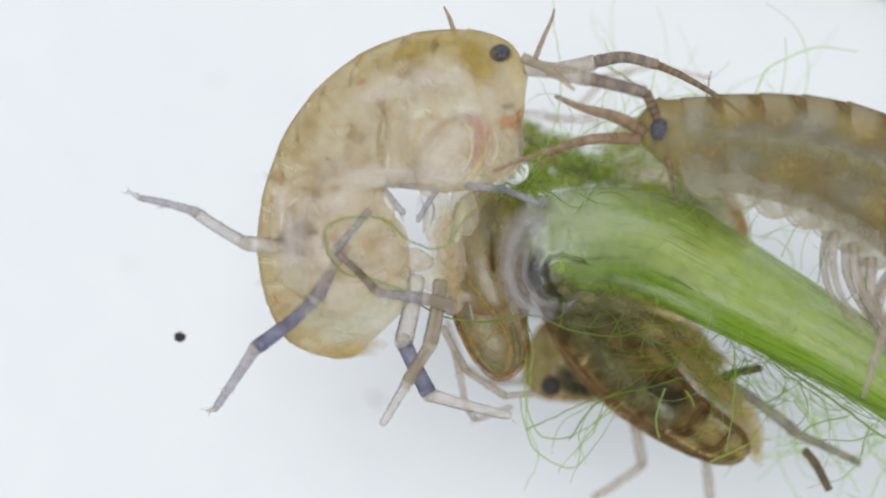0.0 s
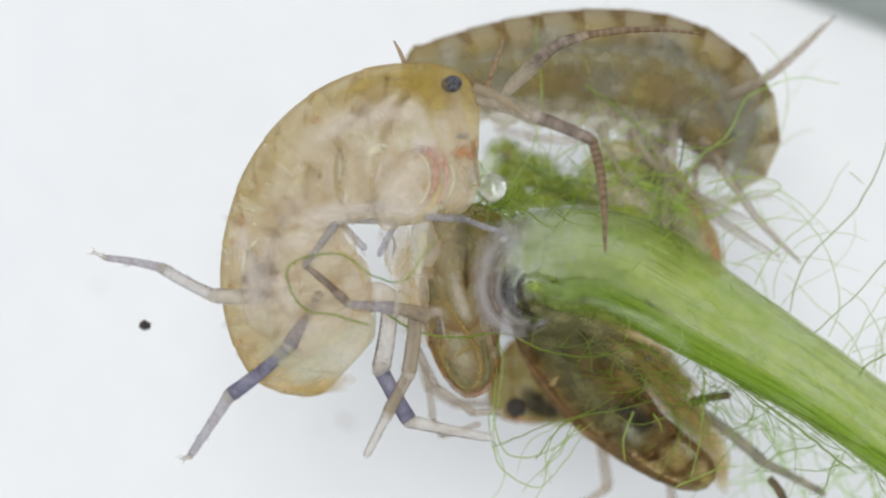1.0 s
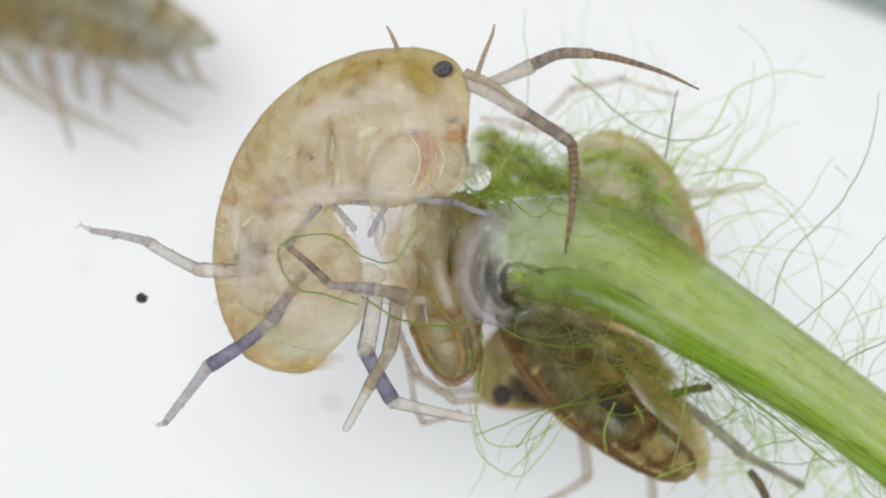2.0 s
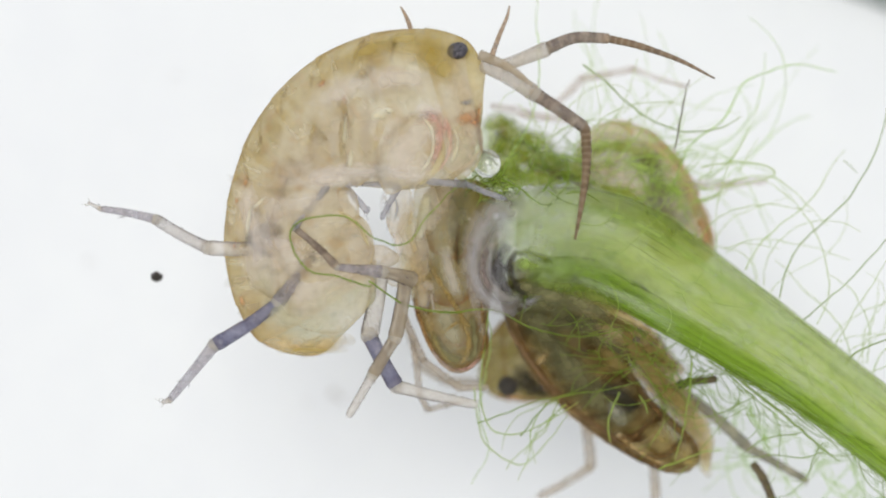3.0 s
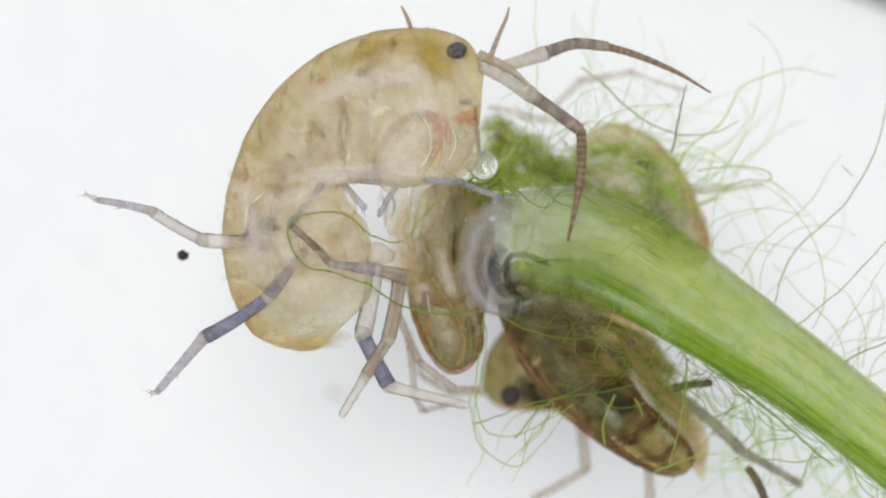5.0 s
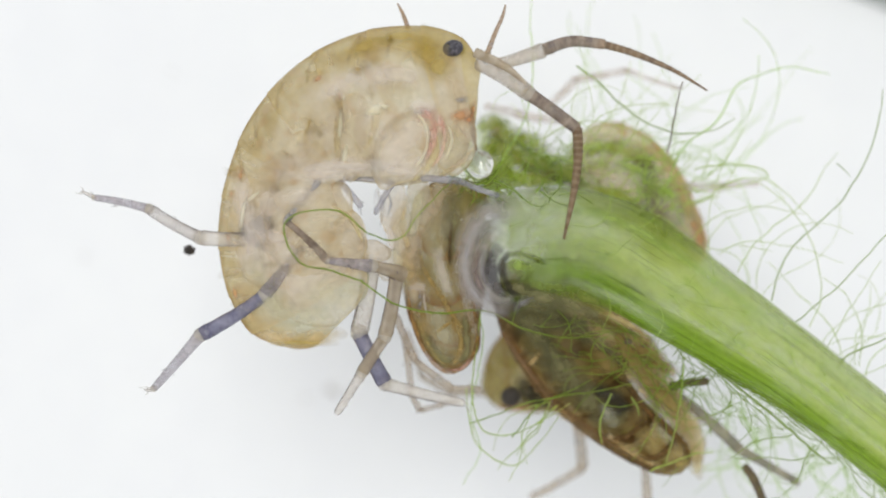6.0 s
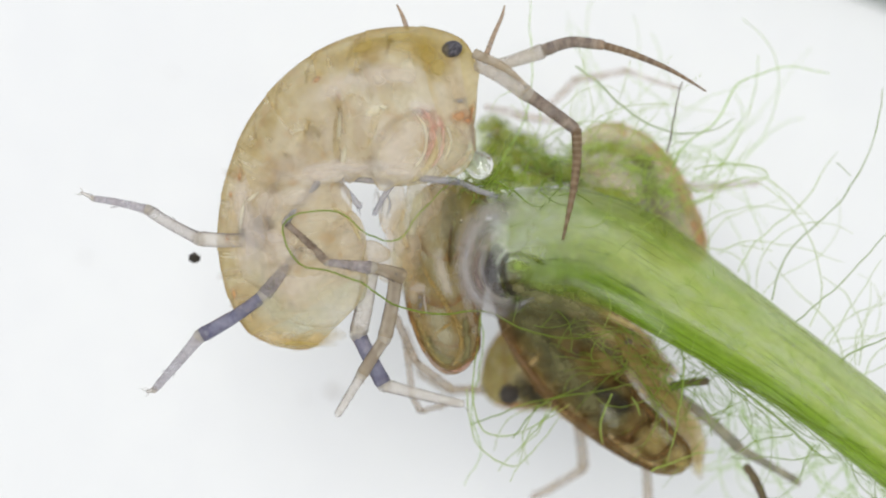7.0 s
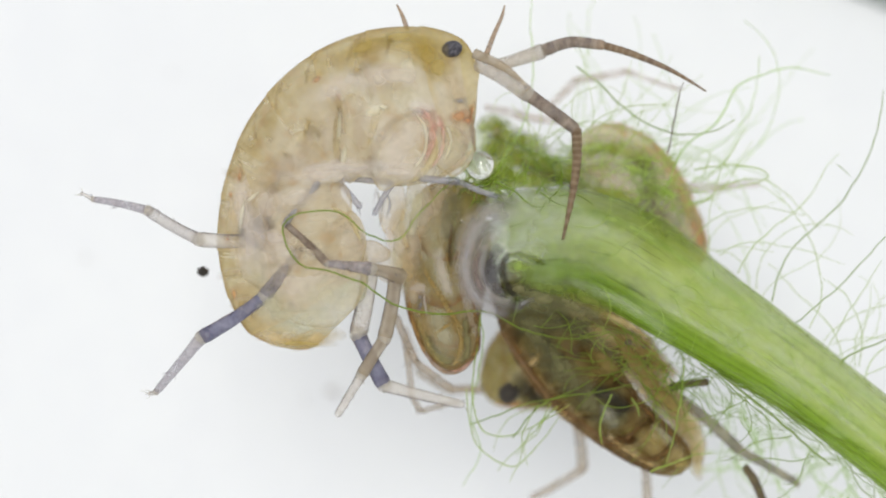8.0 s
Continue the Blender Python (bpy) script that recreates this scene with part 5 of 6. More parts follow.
                for s in range(1, 5):
                    ring = [b.verts.new(Vector((l * .5 + 46 * s / 4 * math.cos(q * math.pi / 10), -d + 26 + 62 * s / 4 * math.sin(q * math.pi / 10),
                                                z + (8 if z > 0 else -8) * (1 - (s / 4) ** 2))) * UNIT) for q in range(20)]
                    for v in ring:
                        v[layer] = s / 4
                    rws.append(ring)
                grid_faces(b, rws)
                b.faces.new(rws[0])
                part("coxal_plate", b, SWIM_PLATE, seg)
                if k > 4:
                    lean = (k - 4) * 24 + (30 if k > 5 else 0)
                    bit("leg", [(l * .5, -d - 20, z, 10), (l * .5 + lean * .5, -d - 75, z * 1.3, 7), (l * .5 + lean * 1.5 + 10, -d - 125, z * 1.4, 5), (l * .5 + lean * 2.4 + 50, -d - 165, z * 1.4, 1.5)], LIMB_SOFT)
        elif 7 < k <= 10:
            for z in (20, -20):
                bit("swimming_leg", [(l * .5, -d + 6, z, 10), (l * .5 + 12, -d - 40, z, 8), (l * .5 + 40, -d - 85, z, 3)], LIMB_SOFT)
                if k == 9 and shell == SWIM:
                    bit("leg", [(l * .5, -90, z * 3.0, 9), (l * .5 + 14, 0, z * 3.2, 8), (l * .5 + 8, 80, z * 3, 6), (l * .5 - 6, 165, z * 2.6, 2)], LIMB_SOFT)
                if k == 8:
                    bit("leg", [(l * .5, -d + 20, z * 2.6, 12), (l * .5 + 40, -d - 50, z * 2.8, 10), (l * .5 + 70, -d - 110, z * 3, 9), (l * .5 + 120, -d - 190, z * 3, 4)] if z > 0 else [(l * .5 + 60, -d + 20, 55, 11), (l * .5 + 160, -d - 20, 60, 9), (l * .5 + 240, -d - 50, 60, 7), (l * .5 + 340, -d - 70, 60, 3)], LIMB_SOFT)
        elif k > 10:
            for z in (14, -14):
                bit("tail_appendage", [(l * .6, -d * .6, z, 9), (l + 30, -d * .8, z, 7), (l + 80, -d * .7, z, 2)], LIMB_SOFT)
    return root, chain


SWIMMER, SWIM_CHAIN = swimmer("olive amphipod with brown bands and dark eye, swimming past", SWIM)
PASSER, PASS_CHAIN = swimmer("yellow-brown amphipod swimming past, deeper in the water", OCHRE)


# ---- algae ----
def strand(bm, points, radius, sides=5, n=None):
    pts = smooth(points, n or max(8, 5 * len(points)))
    for i, p in enumerate(pts):             # small kinks
        p[0] += 2.2 * noise.noise((p[0] * .05, p[1] * .05, radius * 9))
        p[1] += 2.2 * noise.noise((p[1] * .05, p[0] * .05, radius * 5 + 3))
    tube(bm, [at(*p) for p in pts], [radius * UNIT * (1 - 0.5 * (i / len(pts)) ** 3) for i in range(len(pts))], sides)


def wander(rng, u, v, h, heading, length, curl, steps=9):
    """A wandering thread of plan points."""
    pts, bend, rise = [(u, v, h)], rng.uniform(-curl, curl), rng.uniform(-.35, .35)
    for _ in range(steps):
        bend = bend * .75 + rng.uniform(-curl, curl) * .6
        heading += bend
        u, v, h = u + length / steps * math.cos(heading), v + length / steps * math.sin(heading), h + rise * length / steps * .01 + rng.uniform(-.03, .03)
        pts.append((u, v, h))
    return pts


def tuft(label, seed, count, source, lengths, curl, radius, material):
    """One tuft of threads; source(rng) gives start and heading."""
    rng = random.Random(seed)
    root = thing("filamentous_alga", label, "alga", "algae on the stem")
    for _ in range(count):
        bm = bmesh.new()
        u, v, h, head = source(rng)
        strand(bm, wander(rng, u, v, h, head, rng.uniform(*lengths), curl), rng.uniform(*radius))
        part("thread", bm, material, root)
    CLUMP.append(root)
    return root


def along_edge(a, b, h, head, jitter=0.6, spread=14):
    def source(rng):
        f = rng.random()
        return (a[0] + (b[0] - a[0]) * f + rng.uniform(-spread, spread), a[1] + (b[1] - a[1]) * f + rng.uniform(-spread, spread),
                h + rng.uniform(-.35, .35), head + rng.uniform(-jitter, jitter))
    return source


tuft("loose bright green thread algae under the stem", 3, 24, along_edge((1240, 670), (1560, 850), -.1, 1.4, 1.3, 24), (80, 220), .5, (.6, 1.1), ALGA)
tuft("hazy lime thread algae below the stem", 4, 50, along_edge((1240, 680), (1600, 880), -2.3, 1.3, 1.3, 30), (90, 240), .5, (.9, 1.7), ALGA_LIME)
tuft("tangled green thread algae along the stem", 5, 22, along_edge((1150, 640), (1270, 680), -.2, 1.7, 1.2, 26), (80, 200), .45, (.6, 1.1), ALGA)
tuft("long thin green threads standing off the stem", 7, 22, along_edge((1220, 420), (1560, 690), -.6, -1.2, .8, 10), (100, 330), .3, (.6, 1.1), ALGA_PALE)
tuft("curly green threads hanging from the amphipods", 9, 5, along_edge((950, 710), (1010, 730), -.3, 2.2, .5, 10), (110, 200), .5, (.8, 1.3), ALGA_PALE)
tuft("hazy pale green threads behind the stem", 11, 22, along_edge((1000, 240), (1235, 340), -2.2, -.8, .8, 20), (130, 400), .36, (.7, 1.3), ALGA_LIME)
tuft("fine green threads standing up from the felt", 12, 20, along_edge((900, 260), (1235, 350), -.7, -.9, .7, 20), (90, 300), .36, (.6, 1.0), ALGA_PALE)
tuft("green threads crossing the stem", 13, 9, along_edge((880, 570), (1260, 680), .3, .2, 1.6, 24), (80, 200), .3, (.6, 1.0), ALGA)


tuft("short fine green threads lying on the stem", 15, 26, along_edge((960, 390), (1500, 700), .8, .6, 1.2, 40), (30, 130), .4, (.6, 1.0), ALGA_PALE)
tuft("short fine green threads on the cut end", 17, 22, along_edge((850, 330), (1000, 350), .6, .8, 1.6, 18), (40, 120), .5, (.8, 1.5), ALGA)


tuft("green threads running along the stem's lower side", 27, 20, along_edge((985, 512), (1400, 722), .3, .56, .07, 6), (80, 230), .04, (.6, 1.3), ALGA)


def mat(label, seed, count, box, h, lengths, radius, material, blades=0):
    rng = random.Random(seed)
    bm = bmesh.new()
    for _ in range(count):
        u, v = rng.gauss(box[0], box[2]), rng.gauss(box[1], box[3])
        strand(bm, wander(rng, u, v, h + rng.uniform(-.5, .5), rng.uniform(0, 6.3), rng.uniform(*lengths), .6, 6), rng.uniform(*radius), 4, 10)
    for _ in range(blades):
        pts = smooth(wander(rng, rng.gauss(box[0], box[2] * .7), rng.gauss(box[1], box[3] * .7), h + rng.uniform(-.6, .2), rng.uniform(0, 6.3), rng.uniform(60, 130), .5, 5), 12)
        wide, rows = rng.uniform(8, 22), []
        for i, q in enumerate(pts):
            w = wide * math.sin(math.pi * (i + .6) / 13.2) ** .5
            a = i * .25 + wide
            rows.append([bm.verts.new(at(q[0] + e * w * math.cos(a), q[1] + e * w * math.sin(a), q[2] + e * .08 * math.sin(i * .7 + wide))) for e in (-1, -.3, .4, 1)])
        grid_faces(bm, rows, False)
    ob = tagged(new("alga_mat", finish(bm, "alga_mat", material)), label, "alga", kind="stuff")
    CLUMP.append(ob)


def felt(label, scraps, seed, count, box, h, heading, material):
    """A soft cushion of matted threads: overlapping scraps with a few loose threads."""
    root = thing("filamentous_alga", label, "alga", "algae on the stem")
    for u, v, ru, rv, turn, m in scraps:
        plate(root, "scrap", u, v, h, ru, rv, turn, m, .3)
    rng = random.Random(seed)
    for _ in range(count):
        bm = bmesh.new()
        strand(bm, wander(rng, rng.gauss(box[0], box[2]), rng.gauss(box[1], box[3]), h + rng.uniform(.1, .5), heading + rng.gauss(0, .5), rng.uniform(40, 120), .35, 6), rng.uniform(.7, 1.4), 4)
        part("thread", bm, material, root)
    CLUMP.append(root)


felt("dense dark green felt of algae at the stem's cut end",
     [(868, 222, 26, 36, 70, FELT), (894, 238, 40, 26, 40, FELT), (935, 252, 46, 22, 25, FELT), (880, 232, 30, 16, 50, GOLD), (900, 276, 60, 40, 24, FELT), (950, 290, 76, 38, 20, FELT), (1000, 304, 60, 30, 16, FELT), (880, 300, 40, 40, 0, FELT), (930, 318, 90, 26, 8, FELT), (868, 262, 26, 30, 60, FELT),
      (905, 275, 50, 14, 32, GOLD), (950, 300, 60, 14, 20, MURK), (960, 310, 60, 14, 8, GOLD), (990, 318, 50, 12, 12, FELT_SHADE), (880, 322, 30, 16, 10, FELT_SHADE), (1010, 285, 40, 12, 10, FELT_LIGHT), (925, 258, 46, 10, 28, FELT_LIGHT), (968, 278, 40, 9, 14, FELT_LIGHT),
      (1040, 262, 50, 14, -10, FELT_LIGHT), (1050, 300, 40, 12, -6, FELT)],
     21, 34, (935, 290, 48, 18), -1.7, .45, ALGA)
felt("green felt of algae lying on the olive amphipod",
     [(1090, 350, 70, 22, 24, FELT), (1150, 400, 60, 24, 30, FELT), (1200, 430, 40, 26, 40, FELT), (1120, 300, 50, 14, 20, FELT_LIGHT), (1180, 340, 40, 12, 40, FELT_LIGHT), (1060, 372, 60, 12, 20, FELT_SHADE)],
     22, 60, (1140, 350, 46, 40), -1.2, -.9, ALGA_PALE)
mat("green felt of algae on the banded amphipod", 23, 44, (1130, 640, 50, 24), -.2, (60, 150), (.5, .9), ALGA)
mat("green felt of algae below the bubble", 24, 90, (856, 325, 20, 20), -.3, (30, 80), (1.0, 2.0), ALGA_MAT, 16)


def single_thread(label, points, radius, material):
    bm = bmesh.new()
    strand(bm, points, radius, 6, 40)
    ob = tagged(new("alga_thread", finish(bm, "alga_thread", material)), label, "alga", "algae on the stem")
    CLUMP.append(ob)
    return ob


LOOP = single_thread("long green thread looped over the large amphipod",
              [(640, 500, 1.5), (590, 482, 1.5), (530, 466, 1.55), (500, 410, 1.55), (530, 378, 1.5), (600, 376, 1.5), (650, 415, 1.4), (705, 425, 1.3), (740, 380, 1.2), (790, 330, .9), (810, 305, .6)], 1.5, ALGA)
CLUMP.remove(LOOP)     # it lies on the large amphipod
single_thread("long green thread across the amphipods",
              [(640, 500, 1.5), (700, 540, 1.2), (770, 556, .9), (860, 552, .5), (930, 585, .3), (1010, 600, .2), (1080, 590, .9)], 1.6, ALGA)
for label, pts, r, m in (
        ("pale green thread hanging in a wide loop", [(852, 555, .2), (842, 630, 0), (836, 700, -.2), (850, 755, -.3), (882, 772, -.3), (918, 767, -.3), (962, 744, -.2), (1010, 716, -.1)], 1.3, ALGA_PALE),
        ("pale green thread hanging below the amphipods", [(824, 690, -.3), (838, 775, -.4), (870, 810, -.4), (912, 825, -.4), (948, 792, -.4), (992, 738, -.3)], 1.2, ALGA_PALE),
        ("straight green thread below the amphipods", [(906, 777, -.2), (932, 744, -.2), (972, 708, -.1), (1060, 694, 0), (1120, 680, .1)], 1.3, ALGA),
        ("green thread curving past a dark eye", [(830, 752, -.4), (872, 738, -.3), (930, 716, -.2), (990, 702, -.1), (1050, 672, 0)], 1.2, ALGA),
        ("faint green thread curling off the brown tail", [(850, 560, 0), (856, 600, -.3), (846, 660, -.5), (834, 735, -.7), (850, 800, -.8), (820, 860, -.9)], 1.2, ALGA_LIME),
        ("short green thread on the dark back", [(1082, 698, 0), (1066, 736, 0), (1062, 762, 0), (1066, 786, 0)], 1.8, ALGA_PALE),
        ("short green thread on the dark back", [(1118, 704, 0), (1127, 718, 0), (1131, 737, 0)], 1.6, ALGA_PALE),
        ("pale green thread stuck to the tail end", [(1150, 836, -.1), (1180, 824, -.1), (1226, 806, -.2), (1262, 802, -.3)], 1.6, ALGA_PALE),
        ("green thread hanging from the stem over the tail", [(1210, 645, .3), (1206, 700, .2), (1196, 760, 0), (1180, 822, 0)], 1.5, ALGA_PALE)):
    single_thread(label, pts, r, m)
single_thread("dark thin thread caught on an antenna", [(1182, 270, -.3), (1195, 205, 0), (1208, 145, .25)], 1.3, STICK)
single_thread("long pale thread standing in the water", [(1366, 535, -.3), (1380, 480, -.3), (1402, 440, -.3), (1440, 404, -.3), (1484, 364, -.3), (1520, 310, -.3), (1545, 258, -.3), (1560, 190, -.3), (1563, 160, -.3)], 1.2, ALGA)
single_thread("dark green thread curving behind an antenna", [(1020, 118, -.5), (1062, 150, -.5), (1105, 192, -.5), (1150, 222, -.5), (1205, 238, -.5), (1262, 232, -.5), (1300, 212, -.5)], 1.5, ALGA)
single_thread("pale green thread looping beside the stem", [(1228, 300, -.6), (1290, 292, -.6), (1345, 300, -.7), (1358, 316, -.7), (1310, 330, -.7), (1262, 338, -.6)], 1.3, ALGA_PALE)
single_thread("lime thread reaching up past the antenna", [(1180, 330, -.8), (1210, 262, -.9), (1268, 218, -1), (1300, 160, -1), (1330, 140, -1.1), (1400, 120, -1.2), (1470, 134, -1.3)], 1.8, ALGA_LIME)
single_thread("lime thread standing up beside the head", [(880, 300, -.5), (930, 210, -.6), (944, 120, -.7), (938, 50, -.8), (940, 0, -.9)], 1.3, ALGA_LIME)
single_thread("short dark bent thread in the water", [(1482, 292, -.4), (1496, 304, -.4), (1506, 314, -.4)], .7, ALGA)
single_thread("thin dark green thread off the stem", [(1408, 573, 0), (1440, 545, 0), (1480, 512, 0), (1520, 470, 0), (1568, 418, 0), (1620, 370, 0)], 1.1, ALGA)
single_thread("thin dark green thread beside the stem", [(1480, 655, .2), (1500, 632, .2), (1560, 605, .2), (1620, 580, .2)], 1.4, ALGA)
single_thread("thin green thread under the stem", [(1270, 660, .2), (1310, 690, .1), (1390, 755, 0), (1440, 800, 0), (1470, 822, 0)], 2.2, ALGA)


# ---- bubble, twigs and specks ----
def lump(name, label, category, u, v, h, size, material, seed, rough=.3):
    bm = bmesh.new()
    bmesh.ops.create_icosphere(bm, subdivisions=3, radius=1)
    for vv in bm.verts:
        vv.co *= 1 + rough * noise.noise(vv.co * 1.7 + Vector((seed, 0, 0)))
        vv.co = Vector((vv.co.x * size[0], vv.co.y * size[1], vv.co.z * size[2])) * UNIT
    ob = tagged(new(name, finish(bm, name, material)), label, category)
    ob.matrix_world = Matrix.Translation(at(u, v, h))
    return ob


AIR = bpy.data.materials.new("air_bubble")
AIR.use_nodes = True
pr = AIR.node_tree.nodes["Principled BSDF"]
pr.inputs["Transmission Weight"].default_value, pr.inputs["Base Color"].default_value, pr.inputs["Roughness"].default_value = 0.85, (0.98, 0.98, 0.98, 1), 0.05
pr.inputs["IOR"].default_value = 1.33
BUBBLE = lump("air_bubble", "clear shining air bubble caught in green algae", "bubble", 850, 293, .9, (24, 25, 24), AIR, 1, 0)
SMALL = lump("air_bubble", "tiny air bubble on the stem's cut end", "bubble", 865, 386, .95, (7, 6, 6), AIR, 1, 0)
CLUMP += [BUBBLE, SMALL]


def stick(label, pts, material):
    bm = bmesh.new()
    p = smooth(pts, 14)
    tube(bm, [at(*q[:3]) for q in p], [q[3] * UNIT * (1 + .2 * noise.noise((i * .8, 2, 7))) for i, q in enumerate(p)], 9)
    CLUMP.append(tagged(new("twig", finish(bm, "twig", material)), label, "twig"))


stick("short dark rotten twig beside the stem", [(1186, 686, -.5, 8), (1215, 680, -.5, 7), (1254, 676, -.5, 7)], STICK)
stick("dark twig grown over with green algae", [(1318, 826, -1.0, 7), (1336, 852, -1.0, 8), (1356, 900, -1.0, 7)], STICK)
for u, v, s in ((1120, 588, 7), (1112, 606, 7), (1132, 590, 5), (1140, 614, 4)):
    CLUMP.append(lump("debris_grain", "small brown grain on the algae", "debris", u, v, .2, (s, s * .8, s * .6), STICK, u))

SPECK = lump("debris_grain", "small black grain drifting in the clear water", "debris", 345, 458, -.5, (9, 9, 8), DEBRIS, 4, .6)
MOTES = [lump("mote", "faint pale mote on the white floor", "mote", u, v, -11.7, (s, s * .7, 4), MOTE, u) for u, v, s in
         ((585, 691, 11), (598, 700, 7), (540, 706, 5), (150, 455, 5), (305, 128, 4), (1405, 338, 3))]


# ---- motions ----
# seconds, right, down, clockwise degrees: how the stem and the large amphipod lie against their resting place
STEM_ROWS = [(0, 74.1, 13.3, -4.59), (0.1, 57.8, 18.6, -4.01), (0.2, 72.4, 10.9, -4.43), (0.3, 57.1, 19.2, -3.86), (0.4, 45.7, 37.5, -3.48),
             (0.5, 36.4, 59.7, -3.6), (0.6, 18.5, 77.7, -3.7), (0.8, 29.7, 63.6, -2.7), (0.9, 29.9, 44.6, -2.1), (1, 28, 41.6, -2.3), (1.2, 6, 44.9, -2.14),
             (1.5, 17, 30.3, -1.39), (1.7, -11.7, 27.4, -1.48), (2, -0.7, 21, -1.42), (2.1, 4.3, 8.8, -1.31), (2.4, 8.4, 2.3, -0.89), (3.3, 14.5, -4.1, -0.11),
             (3.5, 15.6, -4.4, -0.04), (4, 7.7, 1.4, -0.12), (4.5, 8.7, 0.8, 0.2), (6, -0.4, -1.5, -0), (6.5, -2.7, 4.1, -0.47), (7, -0.3, -0, -0.21),
             (7.5, -0.1, 0.4, -0.14), (8, 0, 0, 0)]
LARGE_ROWS = [(0, 76.3, 9.9, 0.8), (0.1, 39.2, 60, 0), (0.2, 57.7, 46.3, -0.8), (0.3, 56.2, 48.5, -1.6), (0.4, 34.8, 67.6, -2.5), (0.5, 23.4, 94.7, -3.3),
              (0.6, -0.7, 119.3, -3.1), (0.8, 10, 95.6, -2.7), (0.9, 12.9, 73.2, -2.5), (1, 5.8, 73.9, -2.3), (1.2, -18.3, 79.9, -1.7), (1.4, -3.2, 58.6, -1),
              (1.5, 0.7, 56.1, -0.7), (1.7, -22.7, 49.7, -1), (2, -10.1, 40, -1.4), (2.1, -0.6, 27.8, -1.3), (2.4, 7.3, 18.3, -1.2), (3.3, 12.3, 3.6, -0.7),
              (3.5, 11.4, 2.2, -0.5), (4, 5.2, 7.1, 0), (4.5, 10, 4, 0), (6, 1.6, -1.5, 0), (6.5, -3, 3, 0), (7, 0, 0, 0), (7.5, 0, 0, 0), (8, 0, 0, 0)]
# seconds, shift of a joint (right, down), clockwise degrees: how the large one's limbs lie against its body; feelers turn about their roots
LARGE_RISE = [(0, 0.88), (0.5, 0.96), (1, 0.72), (1.5, 0.38), (2, 0.04), (3.5, 0.41), (4.5, 0), (8, 0)]
HIND_LEG = [(0, 12.4, -2, 1.5), (0.2, 27, 2, 2.5), (0.3, 22, 3, 3), (0.5, 14.7, 4.6, 3.5), (1, 20.7, 13.6, 0.7), (1.2, 22, 26, 0.6), (1.5, 16.1, 10.9, -0.1), (2, 6.8, 6.7, 0.6), (3.5, 3.2, 0.4, -0), (4, 2.8, 0.6, -0), (4.5, -1.8, -0.3, 0), (6, -0.1, -1.6, 0), (6.5, -0, 0.3, 0), (7, 0.1, -1.3, 0), (7.5, 0, 0, 0), (8, 0, 0, 0)]
BLUE_LEG = [(0, 27.5, 4.8, -6.9), (0.2, 50, 18, -6.5), (0.3, 40, 15, -6), (0.5, 30, 11.6, -5.1), (1, 36.1, 13.7, -4.3), (1.2, 46, 25, -4), (1.5, 30.4, 10.4, -2.9), (2, 15.4, 4.9, -0.9), (3.5, 7.1, -1.2, 0.4), (4, 4.7, -0.7, 0.2), (4.5, -2.4, -0.7, 0.6), (6, -3.2, -3, 1.2), (6.5, -0.1, -1.4, 1), (7, -1.6, -3, 0.7), (7.5, -1.6, -1.5, 0.7), (8, 0, 0, 0)]
GRIP = [(0, 6.5, -2.9), (0.1, 23, -42.9), (0.2, 20, -31.5), (0.3, 2.9, -22), (0.4, 9.9, -18.4), (0.5, 11.4, -18), (0.6, 19.8, -23.1), (0.8, 19, -13.8),
        (0.9, 15.4, -10.8), (1, 23.1, -13), (1.2, 30.3, -18.6), (1.4, 26, -11), (1.5, 27.5, -15.2), (1.7, 21.2, -11.8), (2, 17.1, -8.9), (2.1, 12, -9.7),
        (2.4, 6.1, -8.9), (3.3, 2.8, -6.4), (3.5, 4.3, -6.3), (4, 6.5, -5.5), (4.5, 0.8, -2), (6, -0, -0.8), (7, 0, -0.7), (8, 0, 0)]
FOLD = [(0, 15.1, 36), (0.1, 32.6, -9.8), (0.2, 27.3, -2.4), (0.3, 11.5, 1.2), (0.4, 19.3, -0.7), (0.5, 19.8, -5), (0.6, 26.1, -10.3), (0.8, 25.3, -3.3),
        (0.9, 22.1, -1.7), (1, 27.3, -3.8), (1.2, 31.1, -8.4), (1.4, 24.7, -0.4), (1.5, 25.2, -4.3), (1.7, 17.7, -2.6), (2, 12.4, -2.6), (2.1, 7.9, -3.6),
        (2.4, 3.9, -3.5), (3.3, 4.7, -2), (3.5, 6.7, -2), (4, 4, -0.7), (4.5, 0, 0), (6, -0.1, -3.1), (7, 0, -1.6), (8, 0, 0)]
GRIP_TAN = [(0, 7, -4.7, -1.4), (0.1, 24.2, -43.8, -1.1), (0.2, 21.7, -30.8, -2), (0.3, 5.3, -20.3, -1.6), (0.4, 12.9, -15.5, -1.4), (0.5, 14.8, -13.7, -1.7),
            (0.6, 22.9, -18.8, -2.2), (0.8, 22, -10.4, -1.6), (0.9, 18.4, -7.9, -1.2), (1, 25.8, -10.1, -1.8), (1.2, 31.5, -16.9, -2.1), (1.4, 25.7, -10.8, -2.1),
            (1.5, 26.5, -15.6, -2.2), (1.7, 19, -14.2, -1.8), (2, 13.1, -14.5, -1), (2.1, 8.3, -14.9, -0.8), (2.4, 3.3, -13.3, -0.4), (3.3, 2.7, -7.6, 0.5),
            (3.5, 4.8, -6.8, 0.6), (4, 5.2, -7.4, -0), (4.5, -0.7, -2.5, -0.3), (6, -1.6, -1.6, 0.5), (7, 0, 0, 0.2), (8, 0, 0, 0)]
